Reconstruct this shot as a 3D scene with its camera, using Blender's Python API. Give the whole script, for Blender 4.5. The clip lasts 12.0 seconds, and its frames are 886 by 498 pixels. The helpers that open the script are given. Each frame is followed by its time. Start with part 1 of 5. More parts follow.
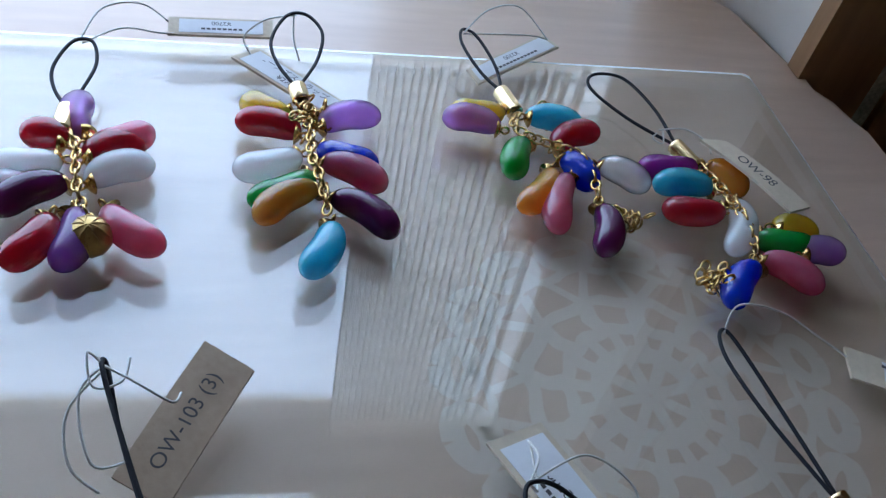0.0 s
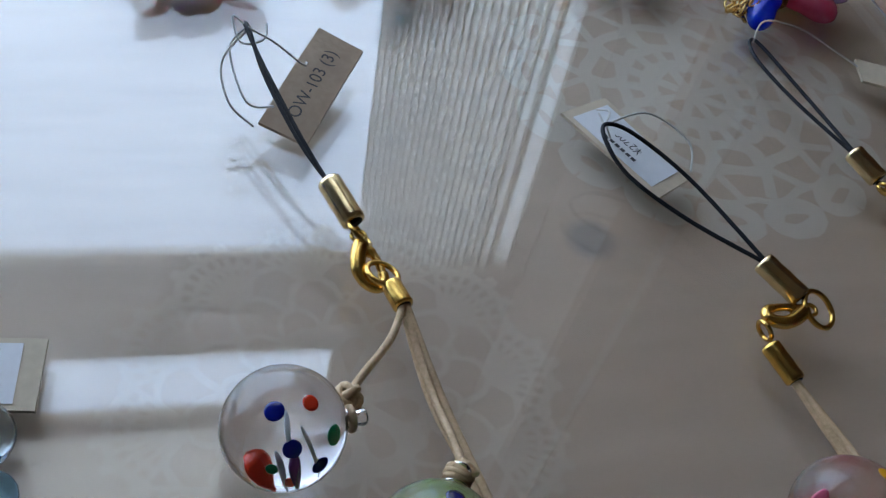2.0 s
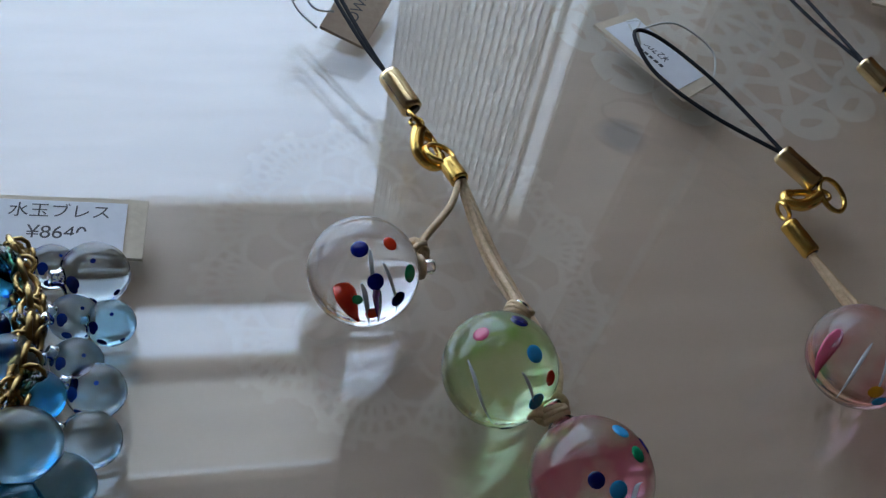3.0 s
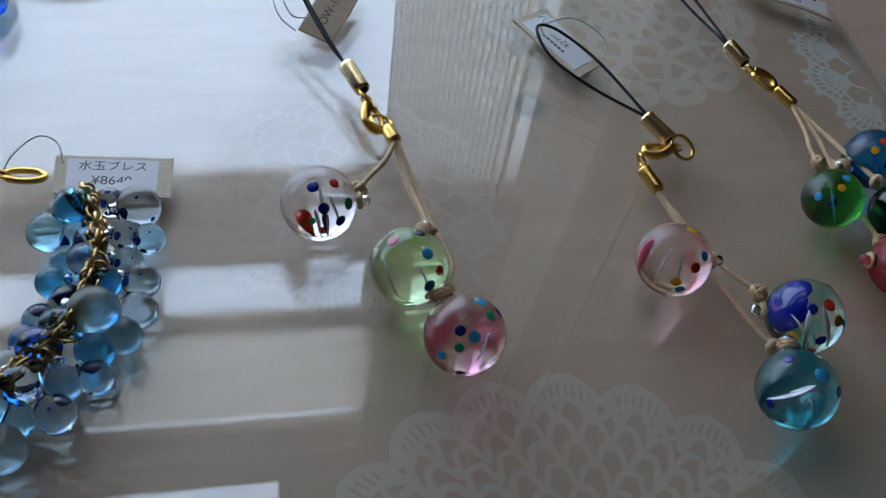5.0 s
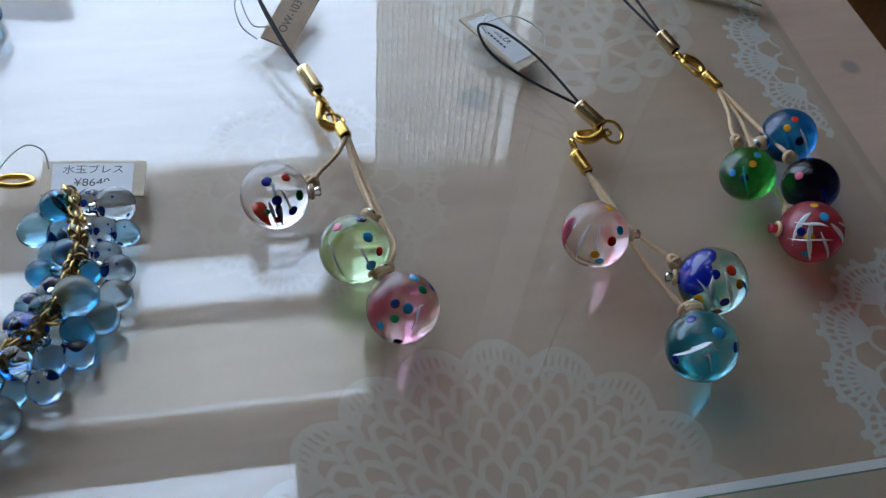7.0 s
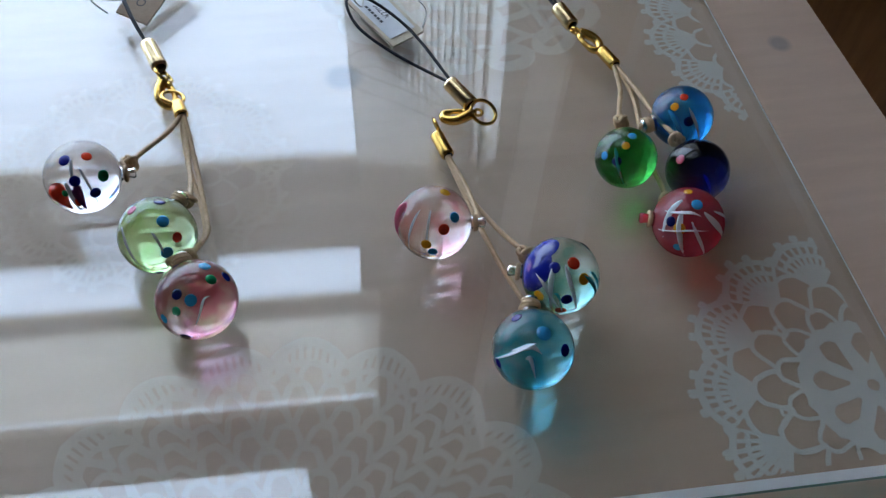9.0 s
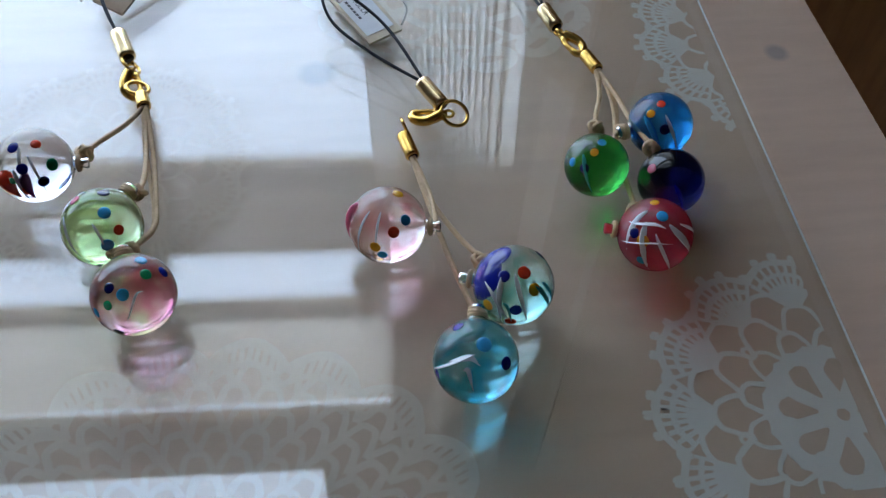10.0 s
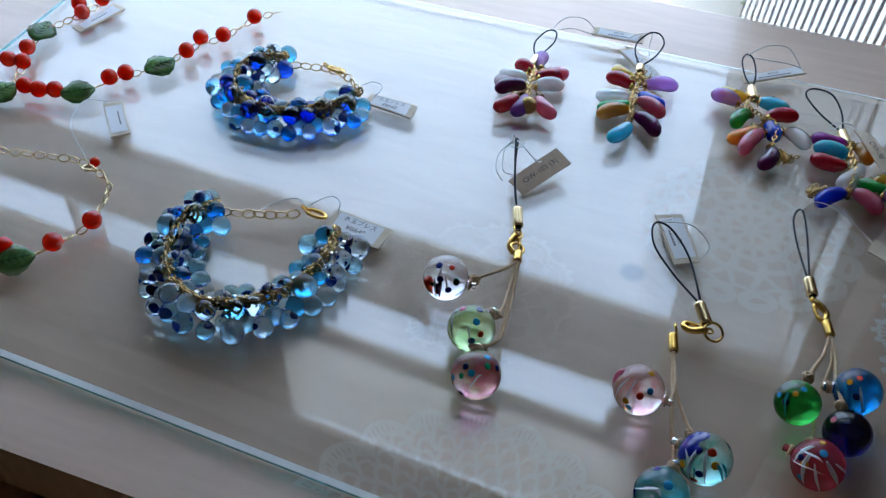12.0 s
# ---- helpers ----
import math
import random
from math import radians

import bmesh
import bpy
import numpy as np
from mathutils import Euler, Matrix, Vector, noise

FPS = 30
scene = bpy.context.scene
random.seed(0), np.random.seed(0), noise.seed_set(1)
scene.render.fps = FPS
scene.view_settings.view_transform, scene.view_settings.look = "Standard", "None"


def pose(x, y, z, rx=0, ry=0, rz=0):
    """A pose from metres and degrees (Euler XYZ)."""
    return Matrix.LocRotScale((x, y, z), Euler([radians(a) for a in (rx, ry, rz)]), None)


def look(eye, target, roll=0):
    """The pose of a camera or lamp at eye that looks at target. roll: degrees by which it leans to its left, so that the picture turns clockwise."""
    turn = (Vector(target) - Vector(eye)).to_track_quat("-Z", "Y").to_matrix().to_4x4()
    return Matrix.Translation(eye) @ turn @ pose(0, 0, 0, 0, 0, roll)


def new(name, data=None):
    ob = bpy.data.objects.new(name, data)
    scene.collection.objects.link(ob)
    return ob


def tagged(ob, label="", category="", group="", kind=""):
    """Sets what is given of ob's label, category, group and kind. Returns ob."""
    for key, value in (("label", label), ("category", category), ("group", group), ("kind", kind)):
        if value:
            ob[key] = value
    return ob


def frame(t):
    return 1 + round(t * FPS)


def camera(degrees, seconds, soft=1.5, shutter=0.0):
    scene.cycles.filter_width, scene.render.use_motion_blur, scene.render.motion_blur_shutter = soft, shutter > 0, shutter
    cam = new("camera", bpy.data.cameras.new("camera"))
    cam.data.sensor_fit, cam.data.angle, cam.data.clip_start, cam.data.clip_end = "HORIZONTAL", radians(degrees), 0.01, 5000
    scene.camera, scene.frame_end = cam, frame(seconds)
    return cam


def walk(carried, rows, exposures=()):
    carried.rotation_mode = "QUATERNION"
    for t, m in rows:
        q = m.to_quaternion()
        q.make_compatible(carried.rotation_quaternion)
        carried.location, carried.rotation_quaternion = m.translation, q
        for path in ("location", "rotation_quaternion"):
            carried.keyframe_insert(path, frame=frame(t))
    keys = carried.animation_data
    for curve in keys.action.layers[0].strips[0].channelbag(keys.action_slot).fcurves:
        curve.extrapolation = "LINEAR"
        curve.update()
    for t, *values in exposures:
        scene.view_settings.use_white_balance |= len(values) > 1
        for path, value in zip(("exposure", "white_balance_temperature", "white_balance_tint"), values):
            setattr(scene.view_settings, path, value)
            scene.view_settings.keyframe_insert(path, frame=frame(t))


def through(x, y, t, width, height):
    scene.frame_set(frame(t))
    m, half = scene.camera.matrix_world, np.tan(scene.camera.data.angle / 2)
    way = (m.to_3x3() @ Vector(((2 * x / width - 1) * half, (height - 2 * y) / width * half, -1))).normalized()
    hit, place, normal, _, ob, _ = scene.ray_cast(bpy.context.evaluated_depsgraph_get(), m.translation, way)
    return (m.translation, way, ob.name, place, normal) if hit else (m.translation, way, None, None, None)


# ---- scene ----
# Glass jewellery laid out on a sheet of plate glass on a small white-washed table under a window.
# The top of the glass is z = 0; the small things are given in millimetres.
cam = camera(52.0, 12.0, soft=1.3)
ROWS = [
    (0, 0.0002, -0.0552, 0.1293, 44.73, -11.48, -11.50),
    (0.5, -0.0003, -0.0674, 0.1278, 45.04, -11.27, -11.60),
    (1, -0.0098, -0.0825, 0.1212, 44.99, -11.16, -12.10),
    (1.5, -0.0174, -0.0933, 0.1151, 43.96, -10.98, -12.28),
    (2, -0.0279, -0.1025, 0.1127, 41.12, -11.05, -14.00),
    (2.5, -0.0365, -0.1085, 0.1118, 39.88, -11.11, -14.02),
    (3, -0.0417, -0.1225, 0.1119, 39.79, -10.96, -13.95),
    (3.5, -0.0416, -0.1337, 0.1173, 39.74, -10.72, -13.32),
    (5.5, -0.0376, -0.1748, 0.1640, 37.61, -7.92, -13.63),
    (6, -0.0387, -0.1768, 0.1679, 37.71, -7.44, -14.43),
    (6.5, -0.0341, -0.1821, 0.1769, 37.14, -6.80, -14.39),
    (8.5, 0.0125, -0.1897, 0.1721, 36.88, -4.39, -11.53),
    (9, 0.0296, -0.1885, 0.1614, 37.18, -3.37, -10.92),
    (9.5, 0.0357, -0.1857, 0.1583, 37.08, -3.67, -9.41),
    (10, 0.0491, -0.1876, 0.1563, 37.43, -2.61, -7.55),
    (10.5, 0.0573, -0.1892, 0.1594, 37.69, -2.91, -3.80),
    (11, 0.0448, -0.1900, 0.1729, 37.72, -3.86, 1.66),
    (11.5, 0.0399, -0.2060, 0.2085, 40.52, -2.28, 8.42),
    (12, 0.0538, -0.2502, 0.2468, 43.96, -1.11, 19.74),
]
walk(cam, [(t, pose(x, y, z, rx, ry, rz)) for t, x, y, z, rx, ry, rz in ROWS], [(0.0, 2.70, 6150, 10), (1.5, 2.74, 6500, 10), (2.5, 2.53, 6680, 10), (3.5, 2.58, 6700, 10), (5.5, 2.68, 6700, 10), (6.5, 2.85, 6700, 10), (8.5, 2.99, 6700, 10), (9.5, 2.99, 6750, 10), (11.0, 2.96, 6600, 9), (11.5, 2.74, 6380, 9), (12.0, 2.62, 6330, 8)])

# ---- light ----
world = bpy.data.worlds.new("sky")
scene.world = world
world.use_nodes = True
wn = world.node_tree
wn.nodes.clear()
sky = wn.nodes.new("ShaderNodeTexSky")
sky.sky_type = "NISHITA"
sky.sun_disc = False
sky.sun_elevation = radians(48)
sky.sun_rotation = radians(100)
sky.dust_density = 4.0
haze = wn.nodes.new("ShaderNodeMix")
haze.data_type = "RGBA"
haze.inputs[0].default_value = 0.7
haze.inputs[7].default_value = (4.95, 6.2, 8.6, 1)
bg = wn.nodes.new("ShaderNodeBackground")
bg.inputs[1].default_value = 0.12
wout = wn.nodes.new("ShaderNodeOutputWorld")
wn.links.new(sky.outputs[0], haze.inputs[6])
wn.links.new(haze.outputs[2], bg.inputs[0])
wn.links.new(bg.outputs[0], wout.inputs[0])

sun_data = bpy.data.lights.new("sun", "SUN")
sun_data.energy = 2.0
sun_data.angle = radians(0.5)
sun_data.color = (1.0, 0.95, 0.86)
sun = new("sun", sun_data)
sun.matrix_world = look((6, 0.1, 6.5), (0, 0.25, 0))

# ---- materials ----
MATS = {}


def nodes_of(name):
    m = bpy.data.materials.new(name)
    m.use_nodes = True
    nt = m.node_tree
    return m, nt, nt.nodes["Principled BSDF"]


def grain(nt, bsdf, col, dark, scale, amount=0.6, bump=0.0, stretch=(1, 1, 1), scale2=None, rough=None, span=(0.75, 1.25)):
    """Two scales of noise between a colour and a darker one, with an optional bump and roughness range."""
    tc = nt.nodes.new("ShaderNodeTexCoord")
    mp = nt.nodes.new("ShaderNodeMapping")
    mp.inputs["Scale"].default_value = stretch
    nt.links.new(tc.outputs["Object"], mp.inputs["Vector"])
    n1 = nt.nodes.new("ShaderNodeTexNoise")
    n1.inputs["Scale"].default_value = scale
    n1.inputs["Detail"].default_value = 6
    n2 = nt.nodes.new("ShaderNodeTexNoise")
    n2.inputs["Scale"].default_value = scale2 or scale * 0.17
    n2.inputs["Detail"].default_value = 3
    for n in (n1, n2):
        nt.links.new(mp.outputs[0], n.inputs["Vector"])
    add = nt.nodes.new("ShaderNodeMath")
    add.operation = "ADD"
    nt.links.new(n1.outputs[0], add.inputs[0])
    nt.links.new(n2.outputs[0], add.inputs[1])
    ramp = nt.nodes.new("ShaderNodeMapRange")
    ramp.inputs[1].default_value, ramp.inputs[2].default_value = span
    ramp.inputs[4].default_value = amount
    nt.links.new(add.outputs[0], ramp.inputs[0])
    mix = nt.nodes.new("ShaderNodeMix")
    mix.data_type = "RGBA"
    mix.inputs[6].default_value = (*col, 1)
    mix.inputs[7].default_value = (*dark, 1)
    nt.links.new(ramp.outputs[0], mix.inputs[0])
    nt.links.new(mix.outputs[2], bsdf.inputs["Base Color"])
    if bump:
        b = nt.nodes.new("ShaderNodeBump")
        b.inputs["Strength"].default_value = bump
        b.inputs["Distance"].default_value = 0.0004
        nt.links.new(n1.outputs[0], b.inputs["Height"])
        nt.links.new(b.outputs[0], bsdf.inputs["Normal"])
    if rough:
        r = nt.nodes.new("ShaderNodeMapRange")
        r.inputs[3].default_value, r.inputs[4].default_value = rough
        nt.links.new(n1.outputs[0], r.inputs[0])
        nt.links.new(r.outputs[0], bsdf.inputs["Roughness"])
    return mix, mp


def rough_mat(name, col, dark, scale, rough=(0.5, 0.7), amount=0.6, bump=0.2, stretch=(1, 1, 1), metal=0.0):
    if name not in MATS:
        m, nt, b = nodes_of(name)
        b.inputs["Metallic"].default_value = metal
        grain(nt, b, col, dark, scale, amount, bump, stretch, rough=rough)
        MATS[name] = m
    return MATS[name]


def glass_mat(name, col, rough=0.0, ior=1.47, streak=None, spots=None, span=(0.92, 1.18)):
    """Solid coloured glass; streak: a second colour that drifts through it in soft clouds; spots: enamel dots on it."""
    if name not in MATS:
        m, nt, b = nodes_of(name)
        b.inputs["Transmission Weight"].default_value = 1.0
        b.inputs["Roughness"].default_value = rough
        b.inputs["IOR"].default_value = ior
        b.inputs["Base Color"].default_value = (*col, 1)
        if streak:
            grain(nt, b, col, streak, 190.0, 1.0, 0.0, (1, 1, 0.45), 80.0, span=span)
        if spots:
            tc = nt.nodes.new("ShaderNodeTexCoord")
            vo = nt.nodes.new("ShaderNodeTexVoronoi")
            vo.inputs["Scale"].default_value = 1.3
            unit = nt.nodes.new("ShaderNodeVectorMath")
            unit.operation = "NORMALIZE"
            nt.links.new(tc.outputs["Object"], unit.inputs[0])
            nt.links.new(unit.outputs[0], vo.inputs["Vector"])
            near = nt.nodes.new("ShaderNodeMath")
            near.operation = "LESS_THAN"
            near.inputs[1].default_value = 0.29
            nt.links.new(vo.outputs["Distance"], near.inputs[0])
            enamel = nt.nodes.new("ShaderNodeBsdfPrincipled")
            enamel.inputs["Base Color"].default_value = (*spots, 1)
            enamel.inputs["Roughness"].default_value = 0.15
            mx = nt.nodes.new("ShaderNodeMixShader")
            nt.links.new(near.outputs[0], mx.inputs[0])
            nt.links.new(b.outputs[0], mx.inputs[1])
            nt.links.new(enamel.outputs[0], mx.inputs[2])
            nt.links.new(mx.outputs[0], nt.nodes["Material Output"].inputs[0])
        MATS[name] = m
    return MATS[name]


def milky_mat(name, col, dark, clear=0.25):
    """Milky glass of the bean drops: coloured, polished, with daylight coming through its body."""
    if name not in MATS:
        m, nt, b = nodes_of(name)
        b.inputs["Roughness"].default_value = 0.09
        b.inputs["Coat Weight"].default_value = 1.0
        b.inputs["Coat Roughness"].default_value = 0.02
        b.inputs["IOR"].default_value = 1.5
        b.inputs["Specular IOR Level"].default_value = 0.8
        b.inputs["Subsurface Weight"].default_value = 1.0
        b.inputs["Subsurface Radius"].default_value = (1.0, 0.8, 0.8)
        b.inputs["Subsurface Scale"].default_value = 0.008
        mix, mp = grain(nt, b, col, dark, 220.0, 0.7, 0.0, (1, 1, 1), 90.0)
        tl = nt.nodes.new("ShaderNodeBsdfTranslucent")
        rf = nt.nodes.new("ShaderNodeBsdfRefraction")
        rf.inputs["Roughness"].default_value = 0.22
        rf.inputs["IOR"].default_value = 1.2
        last = b.outputs[0]
        for node, share in ((tl, 0.34), (rf, clear)):
            nt.links.new(mix.outputs[2], node.inputs[0])
            mx = nt.nodes.new("ShaderNodeMixShader")
            mx.inputs[0].default_value = share
            nt.links.new(last, mx.inputs[1])
            nt.links.new(node.outputs[0], mx.inputs[2])
            last = mx.outputs[0]
        nt.links.new(last, nt.nodes["Material Output"].inputs[0])
        MATS[name] = m
    return MATS[name]


def plate_glass(name="plate_glass", tint=(0.97, 0.985, 0.98)):
    """Clear float glass: both faces mirror, the rest is seen straight through."""
    m, nt, b = nodes_of(name)
    nt.nodes.remove(b)
    fr = nt.nodes.new("ShaderNodeLayerWeight")
    fr.inputs["Blend"].default_value = 0.5
    power = nt.nodes.new("ShaderNodeMath")
    power.operation = "POWER"
    power.inputs[1].default_value = 5.0
    two = nt.nodes.new("ShaderNodeMath")
    two.operation = "MULTIPLY_ADD"
    two.inputs[1].default_value = 0.945
    two.inputs[2].default_value = 0.055
    nt.links.new(fr.outputs["Facing"], power.inputs[0])
    nt.links.new(power.outputs[0], two.inputs[0])
    tr = nt.nodes.new("ShaderNodeBsdfTransparent")
    tr.inputs[0].default_value = (*tint, 1)
    gl = nt.nodes.new("ShaderNodeBsdfGlossy")
    gl.inputs["Roughness"].default_value = 0.012
    gl.inputs[0].default_value = (1, 1, 1, 1)
    mx = nt.nodes.new("ShaderNodeMixShader")
    nt.links.new(two.outputs[0], mx.inputs[0])
    nt.links.new(tr.outputs[0], mx.inputs[1])
    nt.links.new(gl.outputs[0], mx.inputs[2])
    nt.links.new(mx.outputs[0], nt.nodes["Material Output"].inputs[0])
    return m


def thin_cloth(name, col, through, sheer=0.0):
    """White cloth or paper that lets a part of the daylight through; sheer: the share of open weave."""
    m, nt, b = nodes_of(name)
    grain(nt, b, col, tuple(c * 0.85 for c in col), 60.0, 0.6, 0.1)
    b.inputs["Roughness"].default_value = 0.9
    tl = nt.nodes.new("ShaderNodeBsdfTranslucent")
    tl.inputs[0].default_value = (*col, 1)
    mx = nt.nodes.new("ShaderNodeMixShader")
    mx.inputs[0].default_value = through
    nt.links.new(b.outputs[0], mx.inputs[1])
    nt.links.new(tl.outputs[0], mx.inputs[2])
    weave = nt.nodes.new("ShaderNodeMixShader")
    weave.inputs[0].default_value = sheer
    nt.links.new(mx.outputs[0], weave.inputs[1])
    nt.links.new(nt.nodes.new("ShaderNodeBsdfTransparent").outputs[0], weave.inputs[2])
    nt.links.new(weave.outputs[0], nt.nodes["Material Output"].inputs[0])
    return m


def table_wood():
    m, nt, b = nodes_of("whitewashed_wood")
    b.inputs["Coat Weight"].default_value = 0.5
    b.inputs["Coat Roughness"].default_value = 0.22
    mix, mp = grain(nt, b, (0.77, 0.572, 0.43), (0.63, 0.45, 0.33), 30.0, 0.55, 0.12, (1.2, 9.0, 3.0), 6.0, rough=(0.45, 0.6))
    tc = nt.nodes.new("ShaderNodeTexCoord")
    last = mix.outputs[2]
    for x, y, r in ((0.0475, -0.0075, 0.006), (0.172, -0.009, 0.004)):
        d = nt.nodes.new("ShaderNodeVectorMath")
        d.operation = "DISTANCE"
        d.inputs[1].default_value = (x, y, -0.0036)
        nt.links.new(tc.outputs["Object"], d.inputs[0])
        k = nt.nodes.new("ShaderNodeMapRange")
        k.inputs[1].default_value, k.inputs[2].default_value = r * 0.98, r * 0.5
        k.inputs[4].default_value = 0.6
        nt.links.new(d.outputs["Value"], k.inputs[0])
        mk = nt.nodes.new("ShaderNodeMix")
        mk.data_type = "RGBA"
        mk.inputs[7].default_value = (0.26, 0.24, 0.24, 1)
        nt.links.new(k.outputs[0], mk.inputs[0])
        nt.links.new(last, mk.inputs[6])
        last = mk.outputs[2]
    nt.links.new(last, b.inputs["Base Color"])
    return m


TABLE = table_wood()
BROWN = rough_mat("brown_wood", (0.44, 0.25, 0.12), (0.28, 0.15, 0.07), 30.0, (0.35, 0.55), 0.8, 0.3, (6, 6, 0.8))
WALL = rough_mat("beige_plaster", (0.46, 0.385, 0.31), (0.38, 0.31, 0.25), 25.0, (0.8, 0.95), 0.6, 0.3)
# The beige plaster again, darkened in colour for the window wall's shaded inner face.
SHADED = rough_mat("shaded_beige_plaster", (0.27, 0.215, 0.17), (0.21, 0.165, 0.13), 25.0, (0.8, 0.95), 0.6, 0.3)
WHITE_WALL = rough_mat("white_plaster", (0.84, 0.81, 0.76), (0.76, 0.73, 0.68), 25.0, (0.8, 0.95), 0.6, 0.3)
STIPPLE = rough_mat("stippled_plaster", (0.66, 0.66, 0.60), (0.30, 0.33, 0.28), 700.0, (0.8, 0.95), 0.9, 0.8)
CEIL = rough_mat("ceiling_paint", (0.46, 0.41, 0.35), (0.40, 0.35, 0.30), 12.0, (0.8, 0.95), 0.5, 0.1)
FLOOR = rough_mat("brown_floorboards", (0.30, 0.19, 0.11), (0.19, 0.115, 0.065), 9.0, (0.35, 0.55), 0.8, 0.2, (0.6, 7, 1))
GROUND = rough_mat("pale_concrete", (0.40, 0.36, 0.29), (0.30, 0.27, 0.22), 3.0, (0.8, 0.95), 0.7, 0.3)
FRAME = rough_mat("window_paint", (0.62, 0.56, 0.50), (0.52, 0.46, 0.41), 18.0, (0.4, 0.6), 0.5, 0.1)
GLASS = plate_glass()
# Bevel of the sheet: the window's glint along it is put in as near-white.
ARRIS = thin_cloth("edge_glint", (0.95, 0.99, 1.0), 0.82)
SIDE = plate_glass("glass_side", (0.10, 0.46, 0.50))
# Same glass as the other sides; their brighter look is put into the tint.
PALE_SIDE = plate_glass("pale_glass_side", (0.90, 0.96, 0.96))

BLIND = thin_cloth("pleated_cloth", (0.88, 0.90, 0.92), 0.88, 0.20)
# Greyer, denser strips that put the dark of the slat gaps into cloth.
RIB = thin_cloth("gap_cloth", (0.75, 0.76, 0.76), 0.38)
SHADE = thin_cloth("shade_cloth", (0.90, 0.88, 0.84), 0.8, 0.08)
FINE_LACE = rough_mat("thin_lace", (0.79, 0.62, 0.49), (0.72, 0.555, 0.435), 900.0, (0.8, 0.95), 0.5, 0.1)
MID_LACE = rough_mat("soft_lace", (0.81, 0.68, 0.565), (0.745, 0.61, 0.505), 900.0, (0.8, 0.95), 0.5, 0.1)
LACE = rough_mat("white_lace", (0.86, 0.82, 0.76), (0.80, 0.75, 0.68), 900.0, (0.8, 0.95), 0.5, 0.3)
GOLD = rough_mat("gold_plate", (0.94, 0.60, 0.16), (0.66, 0.38, 0.08), 300.0, (0.14, 0.28), 0.6, 0.0, metal=1.0)
SOFT_GOLD = rough_mat("soft_gold_plate", (0.80, 0.54, 0.21), (0.42, 0.26, 0.08), 300.0, (0.14, 0.28), 0.7, 0.0, metal=1.0)
PALE_GOLD = rough_mat("pale_gold_plate", (0.92, 0.72, 0.40), (0.66, 0.48, 0.24), 300.0, (0.12, 0.26), 0.6, 0.0, metal=1.0)
BRASS = rough_mat("old_brass", (0.62, 0.42, 0.16), (0.30, 0.19, 0.07), 300.0, (0.22, 0.4), 0.8, 0.1, metal=1.0)
# Near-black metal that carries the shade inside a tube's open end.
BORE = rough_mat("bore_shade", (0.035, 0.022, 0.010), (0.015, 0.010, 0.006), 300.0, (0.35, 0.5), 0.6, 0.0, metal=1.0)
CHAIN = rough_mat("antique_gold", (0.55, 0.37, 0.14), (0.20, 0.12, 0.04), 300.0, (0.2, 0.36), 0.8, 0.1, metal=1.0)
BLACK = rough_mat("black_cord", (0.006, 0.006, 0.010), (0.003, 0.003, 0.005), 2500.0, (0.6, 0.75), 0.7, 0.4)
WAX = rough_mat("tan_waxed_cord", (0.72, 0.50, 0.29), (0.50, 0.33, 0.17), 1800.0, (0.5, 0.7), 0.8, 0.6)
STRING = rough_mat("white_string", (0.80, 0.77, 0.71), (0.62, 0.59, 0.54), 1500.0, (0.7, 0.9), 0.7, 0.3)
KRAFT = rough_mat("kraft_card", (0.50, 0.37, 0.25), (0.42, 0.30, 0.20), 700.0, (0.7, 0.9), 0.7, 0.3)
CREAM = rough_mat("cream_card", (0.72, 0.60, 0.44), (0.62, 0.51, 0.36), 700.0, (0.7, 0.9), 0.7, 0.3)
PAPER = rough_mat("white_label", (0.84, 0.84, 0.84), (0.76, 0.76, 0.76), 500.0, (0.6, 0.8), 0.5, 0.1)
INK = rough_mat("black_ink", (0.07, 0.065, 0.065), (0.13, 0.12, 0.12), 900.0, (0.6, 0.8), 0.5, 0.0)
LEAF = rough_mat("shrub_leaf", (0.10, 0.17, 0.04), (0.05, 0.09, 0.02), 20.0, (0.5, 0.7), 0.8, 0.1)

DOTS = {
    "red": (0.75, 0.05, 0.02), "blue": (0.006, 0.014, 0.22), "sky": (0.03, 0.33, 0.65),
    "green": (0.01, 0.28, 0.12), "yellow": (0.78, 0.36, 0.02), "white": (0.80, 0.84, 0.88), "navy": (0.003, 0.006, 0.085),
    "ultramarine": (0.006, 0.016, 0.26), "aqua": (0.05, 0.50, 0.55), "rose": (0.65, 0.10, 0.18), "plum": (0.10, 0.015, 0.10),
}


def dot_mat(c):
    col = DOTS[c]
    return rough_mat("enamel_" + c, col, tuple(v * 0.75 for v in col), 400.0, (0.04, 0.12), 0.5, 0.0)


